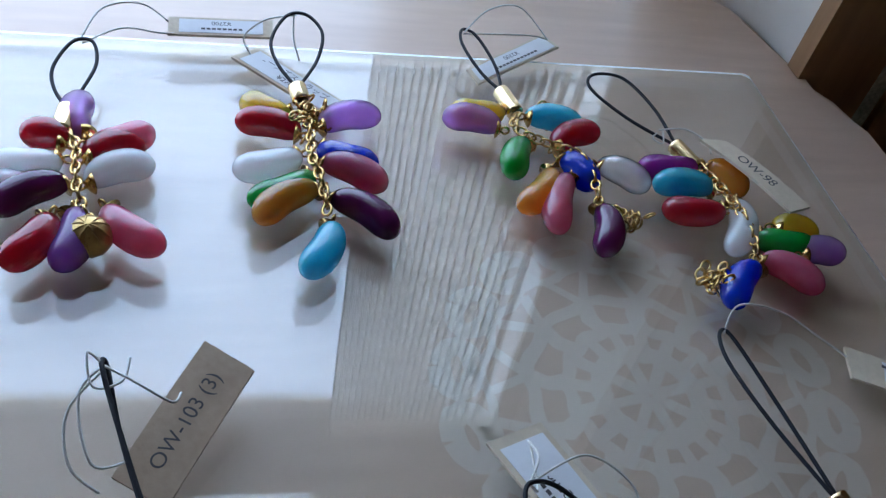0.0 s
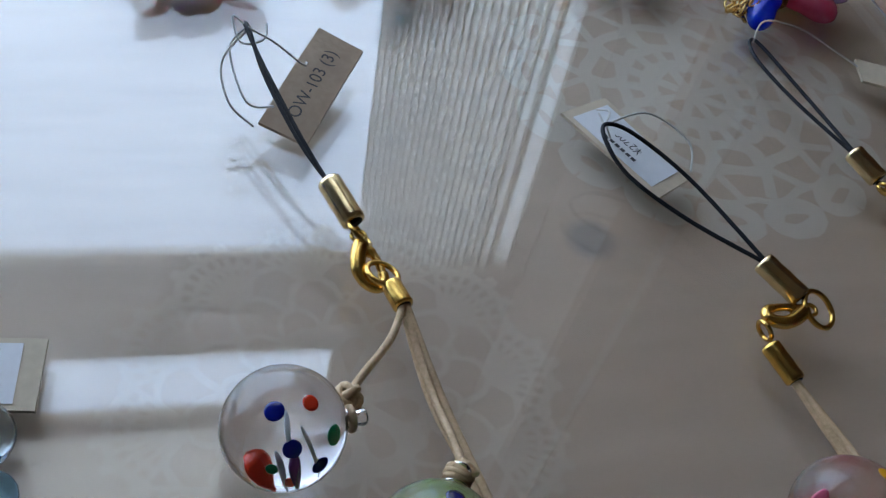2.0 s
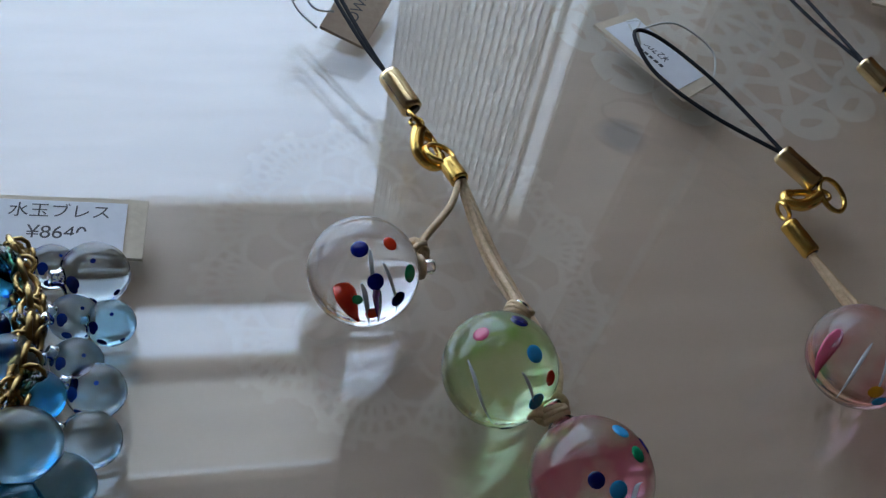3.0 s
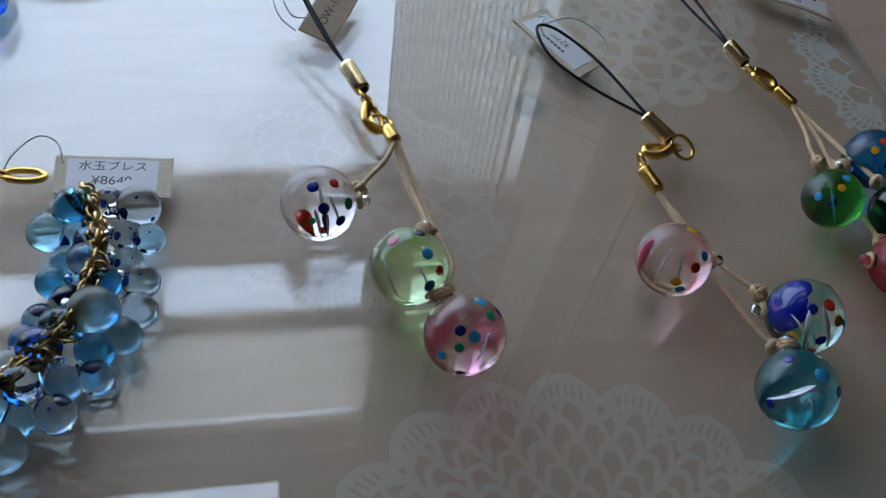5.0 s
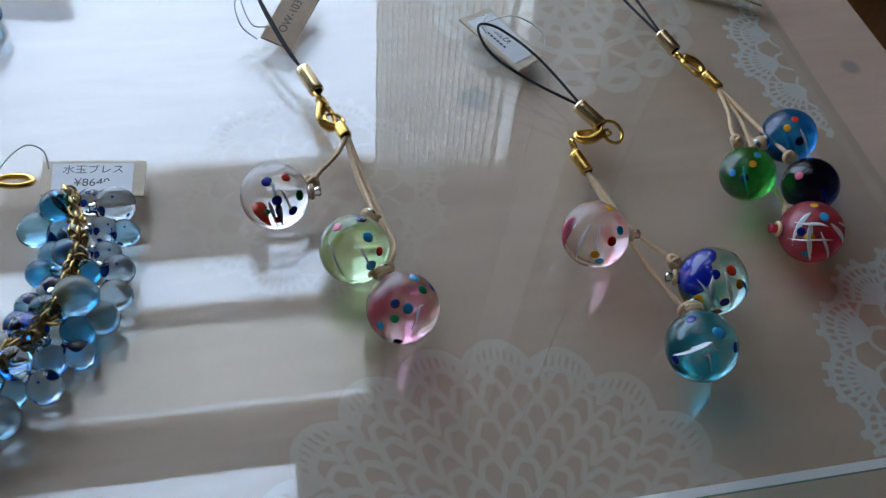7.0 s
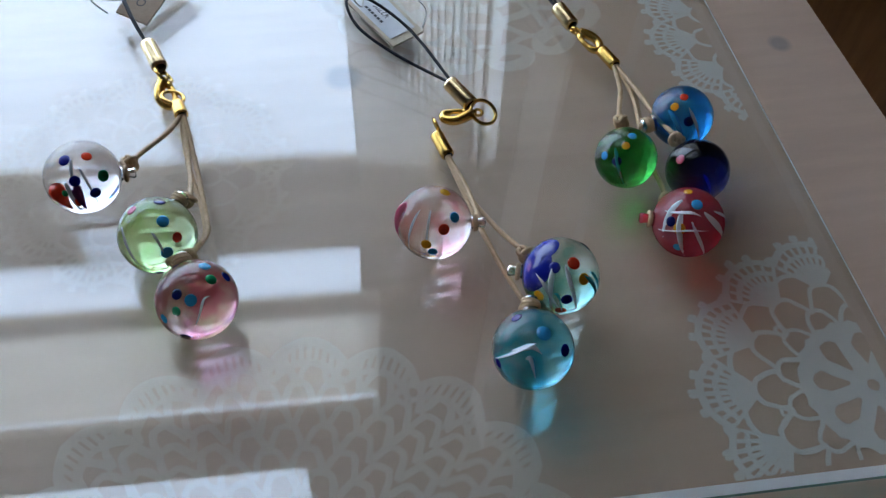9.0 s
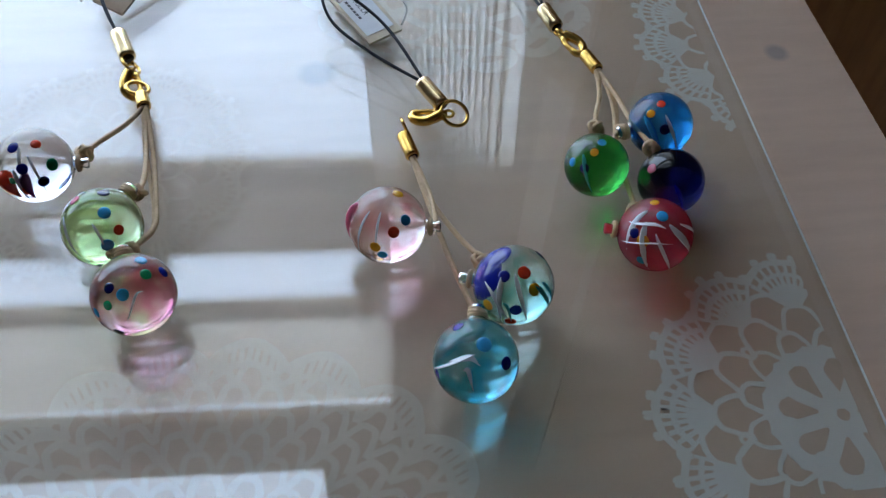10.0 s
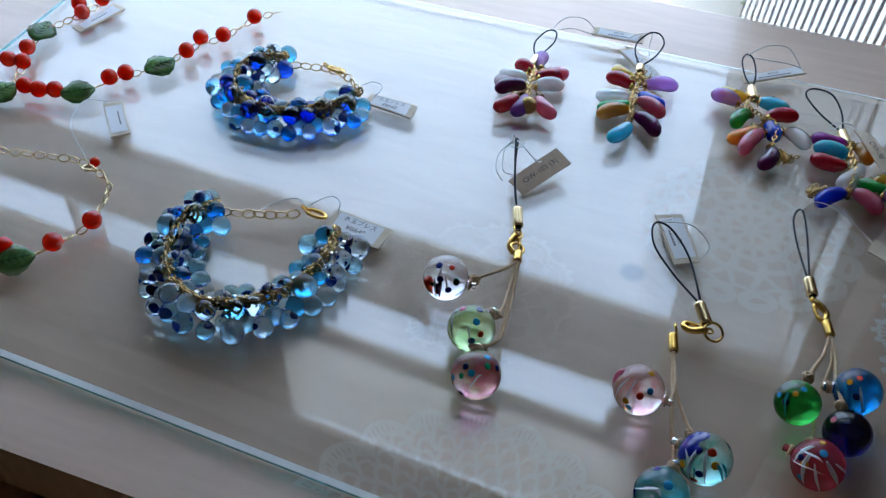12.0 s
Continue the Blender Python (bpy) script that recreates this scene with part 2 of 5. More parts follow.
BEANS = {
    "yellow": ((0.92, 0.70, 0.10), (0.82, 0.52, 0.05)), "red": ((0.58, 0.02, 0.06), (0.40, 0.012, 0.035)),
    "white": ((0.97, 0.97, 0.98), (0.92, 0.93, 0.95)), "green": ((0.03, 0.50, 0.10), (0.02, 0.36, 0.07)),
    "orange": ((0.90, 0.42, 0.06), (0.80, 0.30, 0.04)), "aqua": ((0.12, 0.68, 0.86), (0.07, 0.55, 0.76)),
    "lilac": ((0.72, 0.50, 0.86), (0.58, 0.34, 0.76)), "blue": ((0.015, 0.08, 0.78), (0.01, 0.05, 0.58)),
    "pink": ((0.82, 0.25, 0.36), (0.68, 0.14, 0.24)), "purple": ((0.17, 0.012, 0.13), (0.10, 0.006, 0.08)),
    "magenta": ((0.40, 0.07, 0.42), (0.28, 0.04, 0.30)), "violet": ((0.46, 0.22, 0.62), (0.32, 0.12, 0.48)),
    "opal": ((0.97, 0.97, 0.98), (0.92, 0.92, 0.95)), "blush": ((0.96, 0.86, 0.89), (0.92, 0.76, 0.82)),
}


def bean_mat(c):
    return milky_mat("milky_" + c, *BEANS[c], {"lilac": 0.5, "magenta": 0.35, "white": 0.12, "violet": 0.35, "opal": 0.72, "blush": 0.35}.get(c, 0.18))


# ---- shape helpers, in millimetres ----
MM = 0.001


def V(x, y, z):
    return Vector((x * MM, y * MM, z * MM))


def part(name, bm, mat, parent=None, label="", smooth=True):
    me = bpy.data.meshes.new(name)
    bm.normal_update()
    bm.to_mesh(me)
    bm.free()
    for f in me.polygons:
        f.use_smooth = smooth
    for mt in mat if isinstance(mat, (list, tuple)) else (mat,):
        me.materials.append(mt)
    ob = new(name, me)
    if parent:
        ob.parent = parent
    return tagged(ob, label)


def thing(name, label, category, group=""):
    return tagged(new(name), label, category, group)


def spline(pts, n=8, closed=False):
    """A smooth line through the points."""
    pts = [Vector(p) for p in pts]
    out = []
    count = len(pts)
    for i in range(count if closed else count - 1):
        if closed:
            p0, p1, p2, p3 = (pts[(i + k) % count] for k in (-1, 0, 1, 2))
        else:
            p0, p1, p2, p3 = pts[max(i - 1, 0)], pts[i], pts[i + 1], pts[min(i + 2, count - 1)]
        for s in range(n):
            t = s / n
            out.append(0.5 * ((2 * p1) + (p2 - p0) * t + (2 * p0 - 5 * p1 + 4 * p2 - p3) * t * t + (3 * p1 - p0 - 3 * p2 + p3) * t ** 3))
    if not closed:
        out.append(pts[-1])
    return out


def tube(bm, pts, radii, n=8, closed=False, caps=True, flat=1.0, up=None, mat=0):
    """A tube along a line; radii: one or one a point; flat: height over width."""
    m = len(pts)
    if not isinstance(radii, (list, tuple)):
        radii = [radii] * m
    rings = []
    side = None
    for i, p in enumerate(pts):
        a = pts[(i - 1) % m] if closed or i else p
        b = pts[(i + 1) % m] if closed or i < m - 1 else p
        d = (b - a)
        d = d.normalized() if d.length > 1e-9 else Vector((0, 0, 1))
        if up is not None:
            side = d.cross(up)
        elif side is None:
            side = d.cross(Vector((0, 0, 1)) if abs(d.z) < 0.9 else Vector((1, 0, 0)))
        else:
            side = side - d * side.dot(d)
        if side.length < 1e-9:
            side = d.orthogonal()
        side = side.normalized()
        v = side.cross(d)
        rings.append([bm.verts.new(p + radii[i] * (math.cos(6.28319 * k / n) * side + flat * math.sin(6.28319 * k / n) * v)) for k in range(n)])
    for i in range(m if closed else m - 1):
        r0, r1 = rings[i], rings[(i + 1) % m]
        for k in range(n):
            f = bm.faces.new((r0[k], r0[(k + 1) % n], r1[(k + 1) % n], r1[k]))
            f.material_index = mat
    if caps and not closed:
        for r in (rings[0][::-1], rings[-1]):
            bm.faces.new(r).material_index = mat


def ball(bm, c, r, n=16, squash=(1, 1, 1), mat=0):
    m = Matrix.Translation(c) @ Matrix.Diagonal((*[r * s for s in squash], 1))
    new_v = bmesh.ops.create_uvsphere(bm, u_segments=n, v_segments=max(6, n // 2), radius=1, matrix=m)["verts"]
    if mat:
        for f in {f for v in new_v for f in v.link_faces}:
            f.material_index = mat


def ring(bm, c, r, w, axis, n=16, stretch=1.0, along=None, mat=0):
    """A wire ring round an axis, drawn out along one direction if stretch is not 1."""
    axis = Vector(axis).normalized()
    a = Vector(along).normalized() if along is not None else axis.orthogonal().normalized()
    a = (a - axis * a.dot(axis)).normalized()
    b = axis.cross(a)
    tube(bm, [c + r * (stretch * math.cos(6.28319 * k / n) * a + math.sin(6.28319 * k / n) * b) for k in range(n)], w, 6, True, mat=mat)


def box(bm, x0, x1, y0, y1, z0, z1, bevel=0.0):
    m = Matrix.Translation(((x0 + x1) / 2, (y0 + y1) / 2, (z0 + z1) / 2)) @ Matrix.Diagonal((x1 - x0, y1 - y0, z1 - z0, 1))
    vs = bmesh.ops.create_cube(bm, size=1, matrix=m)["verts"]
    if bevel:
        es = list({e for v in vs for e in v.link_edges})
        bmesh.ops.bevel(bm, geom=es, offset=bevel, segments=2, affect="EDGES", profile=0.5)


def slab(bm, outline, z0, z1):
    """An upright prism over an outline, sides of material 1."""
    lo = [bm.verts.new((x, y, z0)) for x, y in outline]
    hi = [bm.verts.new((x, y, z1)) for x, y in outline]
    bm.faces.new(hi)
    bm.faces.new(lo[::-1])
    n = len(outline)
    for i in range(n):
        bm.faces.new((lo[i], lo[(i + 1) % n], hi[(i + 1) % n], hi[i])).material_index = 1


def chain_links(bm, pts, pitch, r, w):
    """Oval wire links along a line, each turned a quarter against the last."""
    line = spline(pts, 12)
    walked, k, last = 0.0, 0, line[0]
    for p, q in zip(line, line[1:]):
        walked += (q - p).length
        if walked >= pitch:
            walked = 0.0
            d = (q - last).normalized()
            side = d.cross(Vector((0, 0, 1))).normalized()
            axis = side if k % 2 else (Vector((0, 0, 1)) + 0.6 * side)
            ring(bm, (q + last) / 2, r, w, axis, 10, 1.5, d)
            last, k = q, k + 1


def rounded(x0, x1, y0, y1, r, n=6):
    out = []
    for cx, cy, a in ((x1 - r, y1 - r, 0), (x0 + r, y1 - r, 90), (x0 + r, y0 + r, 180), (x1 - r, y0 + r, 270)):
        out += [(cx + r * math.cos(radians(a + 90 * i / n)), cy + r * math.sin(radians(a + 90 * i / n))) for i in range(n + 1)]
    return out


# ---- the setting ----
WY = 0.232                       # outer face of the window wall
FLOOR_Z = -0.72
WT = 0.012                       # thickness of the window wall
# The window wall and all in it stands slightly turned to the table.
TURNED = Matrix.Translation((0.083, 0.218, 0)) @ Matrix.Rotation(radians(-3.43), 4, "Z") @ Matrix.Translation((-0.083, -0.218, 0))


def structure(name, bm, mat, label):
    return tagged(part(name, bm, mat, None, "", False), label, name.split("_")[0], "", "structure")


def boxed(name, mat, label, *boxes):
    bm = bmesh.new()
    for b in boxes:
        box(bm, *b)
    return structure(name, bm, mat, label)


boxed("floor", FLOOR, "brown wooden floorboards of the room", (-2.2, 2.2, -2.6, WY + 0.12, FLOOR_Z - 0.05, FLOOR_Z))
boxed("ceiling", CEIL, "plain pale painted ceiling", (-2.2, 2.2, -2.6, WY + 0.12, 1.70, 1.76))
boxed("wall_back", WALL, "plain beige plaster wall", (-2.2, 2.2, -2.7, -2.6, FLOOR_Z, 1.70))
boxed("wall_left", WALL, "beige plaster side wall round an added window",
      (-2.3, -2.2, -2.7, -2.30, FLOOR_Z, 1.70), (-2.3, -2.2, -0.75, WY + 0.14, FLOOR_Z, 1.70),
      (-2.3, -2.2, -2.30, -0.75, FLOOR_Z, -0.60), (-2.3, -2.2, -2.30, -0.75, 0.10, 1.70))
boxed("wall_right", WALL, "plain beige plaster side wall", (2.2, 2.3, -2.7, WY, FLOOR_Z, 1.70))
# The window wall: pieces round a low main window, a strip of upper lights and a high light. Its backlit shade is in the
# plaster's colour.
boxed("wall_window", SHADED, "beige plaster wall round the windows, its shade put into the colour",
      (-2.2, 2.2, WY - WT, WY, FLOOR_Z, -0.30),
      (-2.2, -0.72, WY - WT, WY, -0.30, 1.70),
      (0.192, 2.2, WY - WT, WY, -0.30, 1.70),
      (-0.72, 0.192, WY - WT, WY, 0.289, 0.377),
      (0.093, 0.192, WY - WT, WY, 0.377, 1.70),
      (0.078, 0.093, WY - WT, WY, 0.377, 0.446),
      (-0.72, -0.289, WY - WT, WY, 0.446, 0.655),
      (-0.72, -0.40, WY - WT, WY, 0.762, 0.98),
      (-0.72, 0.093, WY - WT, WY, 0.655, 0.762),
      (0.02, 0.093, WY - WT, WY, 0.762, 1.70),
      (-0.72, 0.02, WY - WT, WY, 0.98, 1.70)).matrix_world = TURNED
boxed("ground", GROUND, "sunlit pale concrete ground outside the window", (-120, 120, -120, 120, FLOOR_Z - 0.3, FLOOR_Z - 0.12))


def window(name, x0, x1, z0, z1, mullions, label):
    """A painted frame in the wall's opening with its panes."""
    w = tagged(new(name), label, "window", "", "structure")
    w.matrix_world = TURNED
    y0, y1, t = WY - 0.010, WY - 0.002, 0.005
    for fx0, fx1, fz0, fz1 in [(x0, x1, z0, z0 + t), (x0, x1, z1 - t, z1), (x0, x0 + t, z0 + t, z1 - t), (x1 - t, x1, z0 + t, z1 - t)]:
        bm = bmesh.new()
        box(bm, fx0, fx1, y0, y1, fz0, fz1, 0.002)
        part("window_frame", bm, FRAME, w, "", False)
    edges = [x0 + t] + [v for m in mullions for v in (m - 0.004, m + 0.004)] + [x1 - t]
    for m in mullions:
        bm = bmesh.new()
        box(bm, m - 0.004, m + 0.004, y0, y1, z0 + t, z1 - t, 0.001)
        part("mullion", bm, FRAME, w, "", False)
    for a, b in zip(edges[::2], edges[1::2]):
        bm = bmesh.new()
        box(bm, a, b, WY - 0.007, WY - 0.005, z0 + t, z1 - t)
        pane = part("pane", bm, GLASS, w, "", False)
        pane.visible_shadow = False
    return w


window("window_1", -0.72, 0.192, -0.30, 0.289, (), "large low window with a painted frame, bright sky behind")
window("window_2", -0.72, 0.093, 0.377, 0.655, (-0.285, -0.52), "narrow upper window light with a half-drawn shade")
window("window_3", -0.40, 0.02, 0.762, 0.98, (), "high window light near the ceiling")


# Out of view; added to let fill daylight into the room from the left.
def side_window():
    w = tagged(new("fill_window"), "unseen side window with a painted frame, added for fill light", "window", "", "structure")
    for y0, y1, z0, z1 in ((-2.30, -0.75, -0.60, -0.56), (-2.30, -0.75, 0.06, 0.10), (-2.30, -2.26, -0.56, 0.06), (-0.79, -0.75, -0.56, 0.06), (-1.54, -1.50, -0.56, 0.06)):
        bm = bmesh.new()
        box(bm, -2.27, -2.22, y0, y1, z0, z1, 0.004)
        part("window_frame", bm, FRAME, w, "", False)
    for y0, y1 in ((-2.26, -1.54), (-1.50, -0.79)):
        bm = bmesh.new()
        box(bm, -2.246, -2.240, y0, y1, -0.56, 0.06)
        part("pane", bm, GLASS, w, "", False).visible_shadow = False


side_window()


def pleated_blind():
    """Sheer slats with a dense grey strip between each two, added for the gaps' darkness; they widen towards the free
    end, where two slats stand clear.
    """
    t = thing("pleated_blind", "white vertical pleated blind hanging gathered beside the window", "blind")
    t.matrix_world = TURNED
    lo, hi, y = -0.288, 0.283, WY - 0.020

    def slant(x, z):
        return x + 0.045 * (z - 0.283)

    def strip(x0, x1, y0, y1):
        bm = bmesh.new()
        vs = [[bm.verts.new((slant(x, z), yy, z)) for z in (lo, hi)] for x, yy in ((x0, y0), (x1, y0), (x1, y1), (x0, y1))]
        for i in range(4):
            bm.faces.new((vs[i][0], vs[(i + 1) % 4][0], vs[(i + 1) % 4][1], vs[i][1]))
        bm.faces.new([v[1] for v in vs])
        bm.faces.new([v[0] for v in vs][::-1])
        return bm

    rng = random.Random(3)
    x = 0.0775
    while x < 0.150:
        pitch = 0.0029 + 0.0017 * (x - 0.0775) / 0.072 + rng.uniform(-0.0001, 0.0001)
        part("gap_strip", strip(x, x + pitch * 0.34, y - 0.002, y + 0.002), RIB, t, "", False)
        part("slat", strip(x + pitch * 0.34, x + pitch, y + 0.0006, y + 0.0009), BLIND, t, "", False)
        x += pitch
    for x0, x1 in ((x + 0.0012, x + 0.0060), (x + 0.0085, x + 0.0185)):
        part("slat", strip(x0, x1, y + 0.0006, y + 0.0009), BLIND, t, "", False)
    for x0, x1 in ((x - 0.0004, x + 0.0012), (x + 0.0060, x + 0.0085), (x + 0.0185, 0.1905)):
        part("end_bar", strip(x0, x1, y - 0.003, y + 0.003), FRAME, t, "painted end bar", False)
    bm = bmesh.new()
    box(bm, 0.078, 0.191, y - 0.006, y + 0.006, 0.2832, 0.2935, 0.001)
    part("head_rail", bm, FRAME, t, "painted head rail", False)


pleated_blind()


def roller_shade():
    t = thing("roller_shade", "white cloth shade half drawn in the upper window", "shade")
    t.matrix_world = TURNED
    bm = bmesh.new()
    box(bm, -0.278, 0.0905, WY - 0.020, WY - 0.0192, 0.4485, 0.5935)
    part("cloth", bm, SHADE, t, "", False)
    bm = bmesh.new()
    box(bm, -0.712, 0.0915, WY - 0.026, WY - 0.015, 0.428, 0.448, 0.003)
    part("bottom_bar", bm, FRAME, t, "painted bottom bar", False)
    bm = bmesh.new()
    tube(bm, [Vector((-0.710, WY - 0.0196, 0.6035)), Vector((0.0915, WY - 0.0196, 0.6035))], 0.0012, 8)
    part("head_rod", bm, FRAME, t)
    bm = bmesh.new()
    box(bm, -0.712, 0.0915, WY - 0.026, WY - 0.0145, 0.6085, 0.668, 0.002)
    part("head_box", bm, FRAME, t, "painted head box", False)
    return t


roller_shade()
# A short wall stands out into the room at the table's corner, faced with wood on its front.
boxed("trim_wall", WHITE_WALL, "white plaster reveal beside the blind", (0.1788, 0.30, 0.1475, 0.2035, FLOOR_Z, 0.62))
boxed("trim_post", BROWN, "brown stained wooden window post", (0.178, 0.2055, 0.1405, 0.1475, FLOOR_Z, 0.62))
boxed("trim_strip", STIPPLE, "pale stippled plaster strip beside the wooden post", (0.2055, 0.2135, 0.1425, 0.1475, FLOOR_Z, 0.62))
boxed("trim_jamb", BROWN, "brown stained wooden jamb", (0.2135, 0.42, 0.1395, 0.1475, FLOOR_Z, 0.62))


def shrub(x, y, r):
    rng = random.Random(5)
    t = thing("shrub", "low green shrub in the sun outside the window", "shrub")
    bm = bmesh.new()
    for k in range(9):
        a = rng.uniform(0, 6.28)
        top = Vector((x + r * 0.7 * math.cos(a), y + r * 0.7 * math.sin(a), FLOOR_Z - 0.12 + r * rng.uniform(0.8, 1.4)))
        tube(bm, [Vector((x, y, FLOOR_Z - 0.12)), top], [0.012, 0.004], 5)
    part("stems", bm, BROWN, t)
    bm = bmesh.new()
    for k in range(700):
        d = Vector((rng.gauss(0, 1), rng.gauss(0, 1), rng.gauss(0, 1))).normalized() * r * rng.uniform(0.5, 1.05)
        c = Vector((x, y, FLOOR_Z - 0.12 + r * 0.9)) + Vector((d.x, d.y, d.z * 0.8))
        u = Vector((rng.gauss(0, 1), rng.gauss(0, 1), rng.gauss(0, 1))).normalized()
        w = u.orthogonal().normalized()
        s = rng.uniform(0.02, 0.04)
        bm.faces.new([bm.verts.new(c + s * q) for q in (-u, w * 0.45, u, -w * 0.45)])
    part("crown", bm, LEAF, t, "", False)


shrub(0.20, 1.69, 0.13)


def table():
    t = thing("table", "small white-washed wooden table with a brown frame", "table")
    bm = bmesh.new()
    # The corner by the window is cut out round the short wall.
    outline = [(x, y) for x, y in rounded(-0.46, 0.1885, -0.152, 0.190, 0.024) if not (x > 0.1 and y > 0.1)]
    outline = [(0.1885, 0.116), (0.1880, 0.124), (0.1862, 0.131), (0.1830, 0.136), (0.1785, 0.1395), (0.1768, 0.142), (0.1762, 0.172), (0.1735, 0.180), (0.168, 0.186), (0.160, 0.190)] + outline
    lo = [bm.verts.new((x, y, -0.030)) for x, y in outline]
    hi = [bm.verts.new((x, y, -0.0036)) for x, y in outline]
    bm.faces.new(hi)
    bm.faces.new(lo[::-1])
    for i in range(len(outline)):
        bm.faces.new((lo[i], lo[(i + 1) % len(outline)], hi[(i + 1) % len(outline)], hi[i]))
    es = [e for e in bm.edges if all(v.co.z > -0.01 for v in e.verts)]
    bmesh.ops.bevel(bm, geom=es, offset=0.003, segments=3, affect="EDGES", profile=0.5)
    bm.normal_update()
    for f in bm.faces:
        f.material_index = 1 if f.normal.z < 0.3 else 0
    part("tabletop", bm, [TABLE, BROWN], t, "", False)
    for x0, x1, y0, y1 in ((-0.47, 0.16, -0.168, -0.146), (-0.44, 0.16, 0.148, 0.168), (-0.44, -0.42, -0.146, 0.148), (0.14, 0.16, -0.146, 0.148)):
        bm = bmesh.new()
        box(bm, x0, x1, y0, y1, -0.11, -0.0305, 0.002)
        part("apron", bm, BROWN, t, "brown stained apron", False)
    for x in (-0.43, 0.15):
        for y in (-0.135, 0.158):
            bm = bmesh.new()
            tube(bm, [Vector((x, y, FLOOR_Z)), Vector((x, y, -0.031))], [0.016, 0.022], 4)
            part("leg", bm, BROWN, t, "", False)


table()


def glass_sheet():
    bm = bmesh.new()
    slab(bm, [(0.1585, 0.1360), (0.1565, 0.1380), (-0.259, 0.1385), (-0.263, 0.1345), (-0.263, -0.114), (-0.259, -0.118), (0.1495, -0.1365), (0.1530, -0.1325)], -0.003, 0.0)
    rim = [e for e in bm.edges if all(v.co.z > -0.001 for v in e.verts)]
    bmesh.ops.bevel(bm, geom=rim, offset=0.0016, segments=1, affect="EDGES", profile=0.5)
    bm.normal_update()
    # Right and back sides take the paler tint, since they look brighter.
    for f in bm.faces:
        f.material_index = 0 if abs(f.normal.z) > 0.95 else (2 if abs(f.normal.z) > 0.1 else (1 if f.normal.x + f.normal.y < 0 else 3))
    ob = part("glass_sheet", bm, [GLASS, SIDE, ARRIS, PALE_SIDE], None, "", False)
    tagged(ob, "clear plate glass sheet with greenish edges on the table", "glass sheet")


glass_sheet()


# ---- lace doilies under the glass ----
LACE_Z = -3.54


def lace(name, cx, cy, r, turn, style, label, yarn=1.0, mat=None, n=14):
    """A flat crocheted doily: a flower, a net of arches and a rim of fans with picots, cut off straight at the edge of the glass."""
    rng = random.Random(name + str(r) + str(cx))
    bm = bmesh.new()
    lift = [0]

    def at(rad, ang):
        a = radians(ang + turn)
        return V(cx + rad * math.cos(a), cy + rad * math.sin(a), 0)

    def band(pts, w):
        """A flat stitched ribbon of half width w, uneven like yarn."""
        lift[0] += 1
        z = (LACE_Z + 0.00016 * lift[0]) * MM
        hw = w * yarn * MM * rng.uniform(0.88, 1.12)
        m = len(pts)
        pts = [p + Vector((rng.uniform(-1, 1), rng.uniform(-1, 1), 0)) * 0.00012 for p in pts]
        prev = None
        for i, p in enumerate(pts):
            d = (pts[min(i + 1, m - 1)] - pts[max(i - 1, 0)])
            s = Vector((-d.y, d.x, 0))
            s = s.normalized() * hw * rng.uniform(0.88, 1.12) if s.length > 1e-9 else Vector((hw, 0, 0))
            q = [bm.verts.new((p + s * k) + Vector((0, 0, z + h + i * 3e-8))) for k, h in ((1, -0.00001), (0.9, 0), (-0.9, 0), (-1, -0.00001))]
            if prev:
                for k in range(3):
                    bm.faces.new((prev[k + 1], prev[k], q[k], q[k + 1]))
            prev = q

    def circle(rad, w, wob=0.0, k=12):
        m = 72
        band([at(rad + wob * math.cos(radians(k * 360 * i / m)), 360 * i / m) for i in range(m + 1)], w)

    def arch(r0, r1, a0, a1, w, flat=0.80):
        band(spline([at(r0, a0), at(r0 + (r1 - r0) * flat, a0 + (a1 - a0) * 0.25), at(r1, (a0 + a1) / 2), at(r0 + (r1 - r0) * flat, a0 + (a1 - a0) * 0.75), at(r0, a1)], 6), w)

    if style == "fan":
        circle(r * 0.10, 1.0)
        row, rad = 0, r * 0.12
        count = 12
        while rad < r * 0.83:
            count = max(count, round(6.283 * rad / 6.4))
            wd = 360 / count
            for i in range(count):
                arch(rad, rad + 5.3, wd * (i + 0.5 * (row % 2)), wd * (i + 1 + 0.5 * (row % 2)), 0.72, 0.86)
            rad += 4.7
            row += 1
        n = 20
        for i in range(n):
            a, wd = 360 * i / n, 360 / n
            arc = [at(r * (0.845 + 0.075 * math.sin(math.pi * k / 10)), a + wd * k / 10) for k in range(11)]
            rim = [at(r * (0.905 + 0.105 * math.sin(math.pi * k / 10) ** 0.8), a + wd * k / 10) for k in range(11)]
            band(arc, 0.7)
            band(rim, 1.05)
            for k in range(1, 10):
                band([arc[k], rim[k]], 0.50)
    elif style == "dense":
        circle(r * 0.055, r * 0.022)
        circle(r * 0.225, r * 0.045)
        circle(r * 0.375, r * 0.032, 0.5, 16)
        circle(r * 0.545, r * 0.032, 0.6, 12)
        circle(r * 0.745, r * 0.024, 0.8, 16)
        for i in range(8):
            band([at(r * 0.008, 45 * i), at(r * 0.20, 45 * i)], r * 0.028)
        for i in range(16):
            a = 22.5 * i
            band([at(r * 0.25, a), at(r * 0.36, a)], r * 0.032)
            band([at(r * (0.865 + 0.078 * math.cos(k * 0.5236)), a + 8.2 * math.sin(k * 0.5236)) for k in range(13)], r * 0.052)
            band([at(r * 0.75, a), at(r * 0.82, a)], r * 0.05)
        for i in range(12):
            a = 30 * i + 6
            band([at(r * 0.39, a), at(r * 0.46, a + 3), at(r * 0.53, a)], r * 0.046)
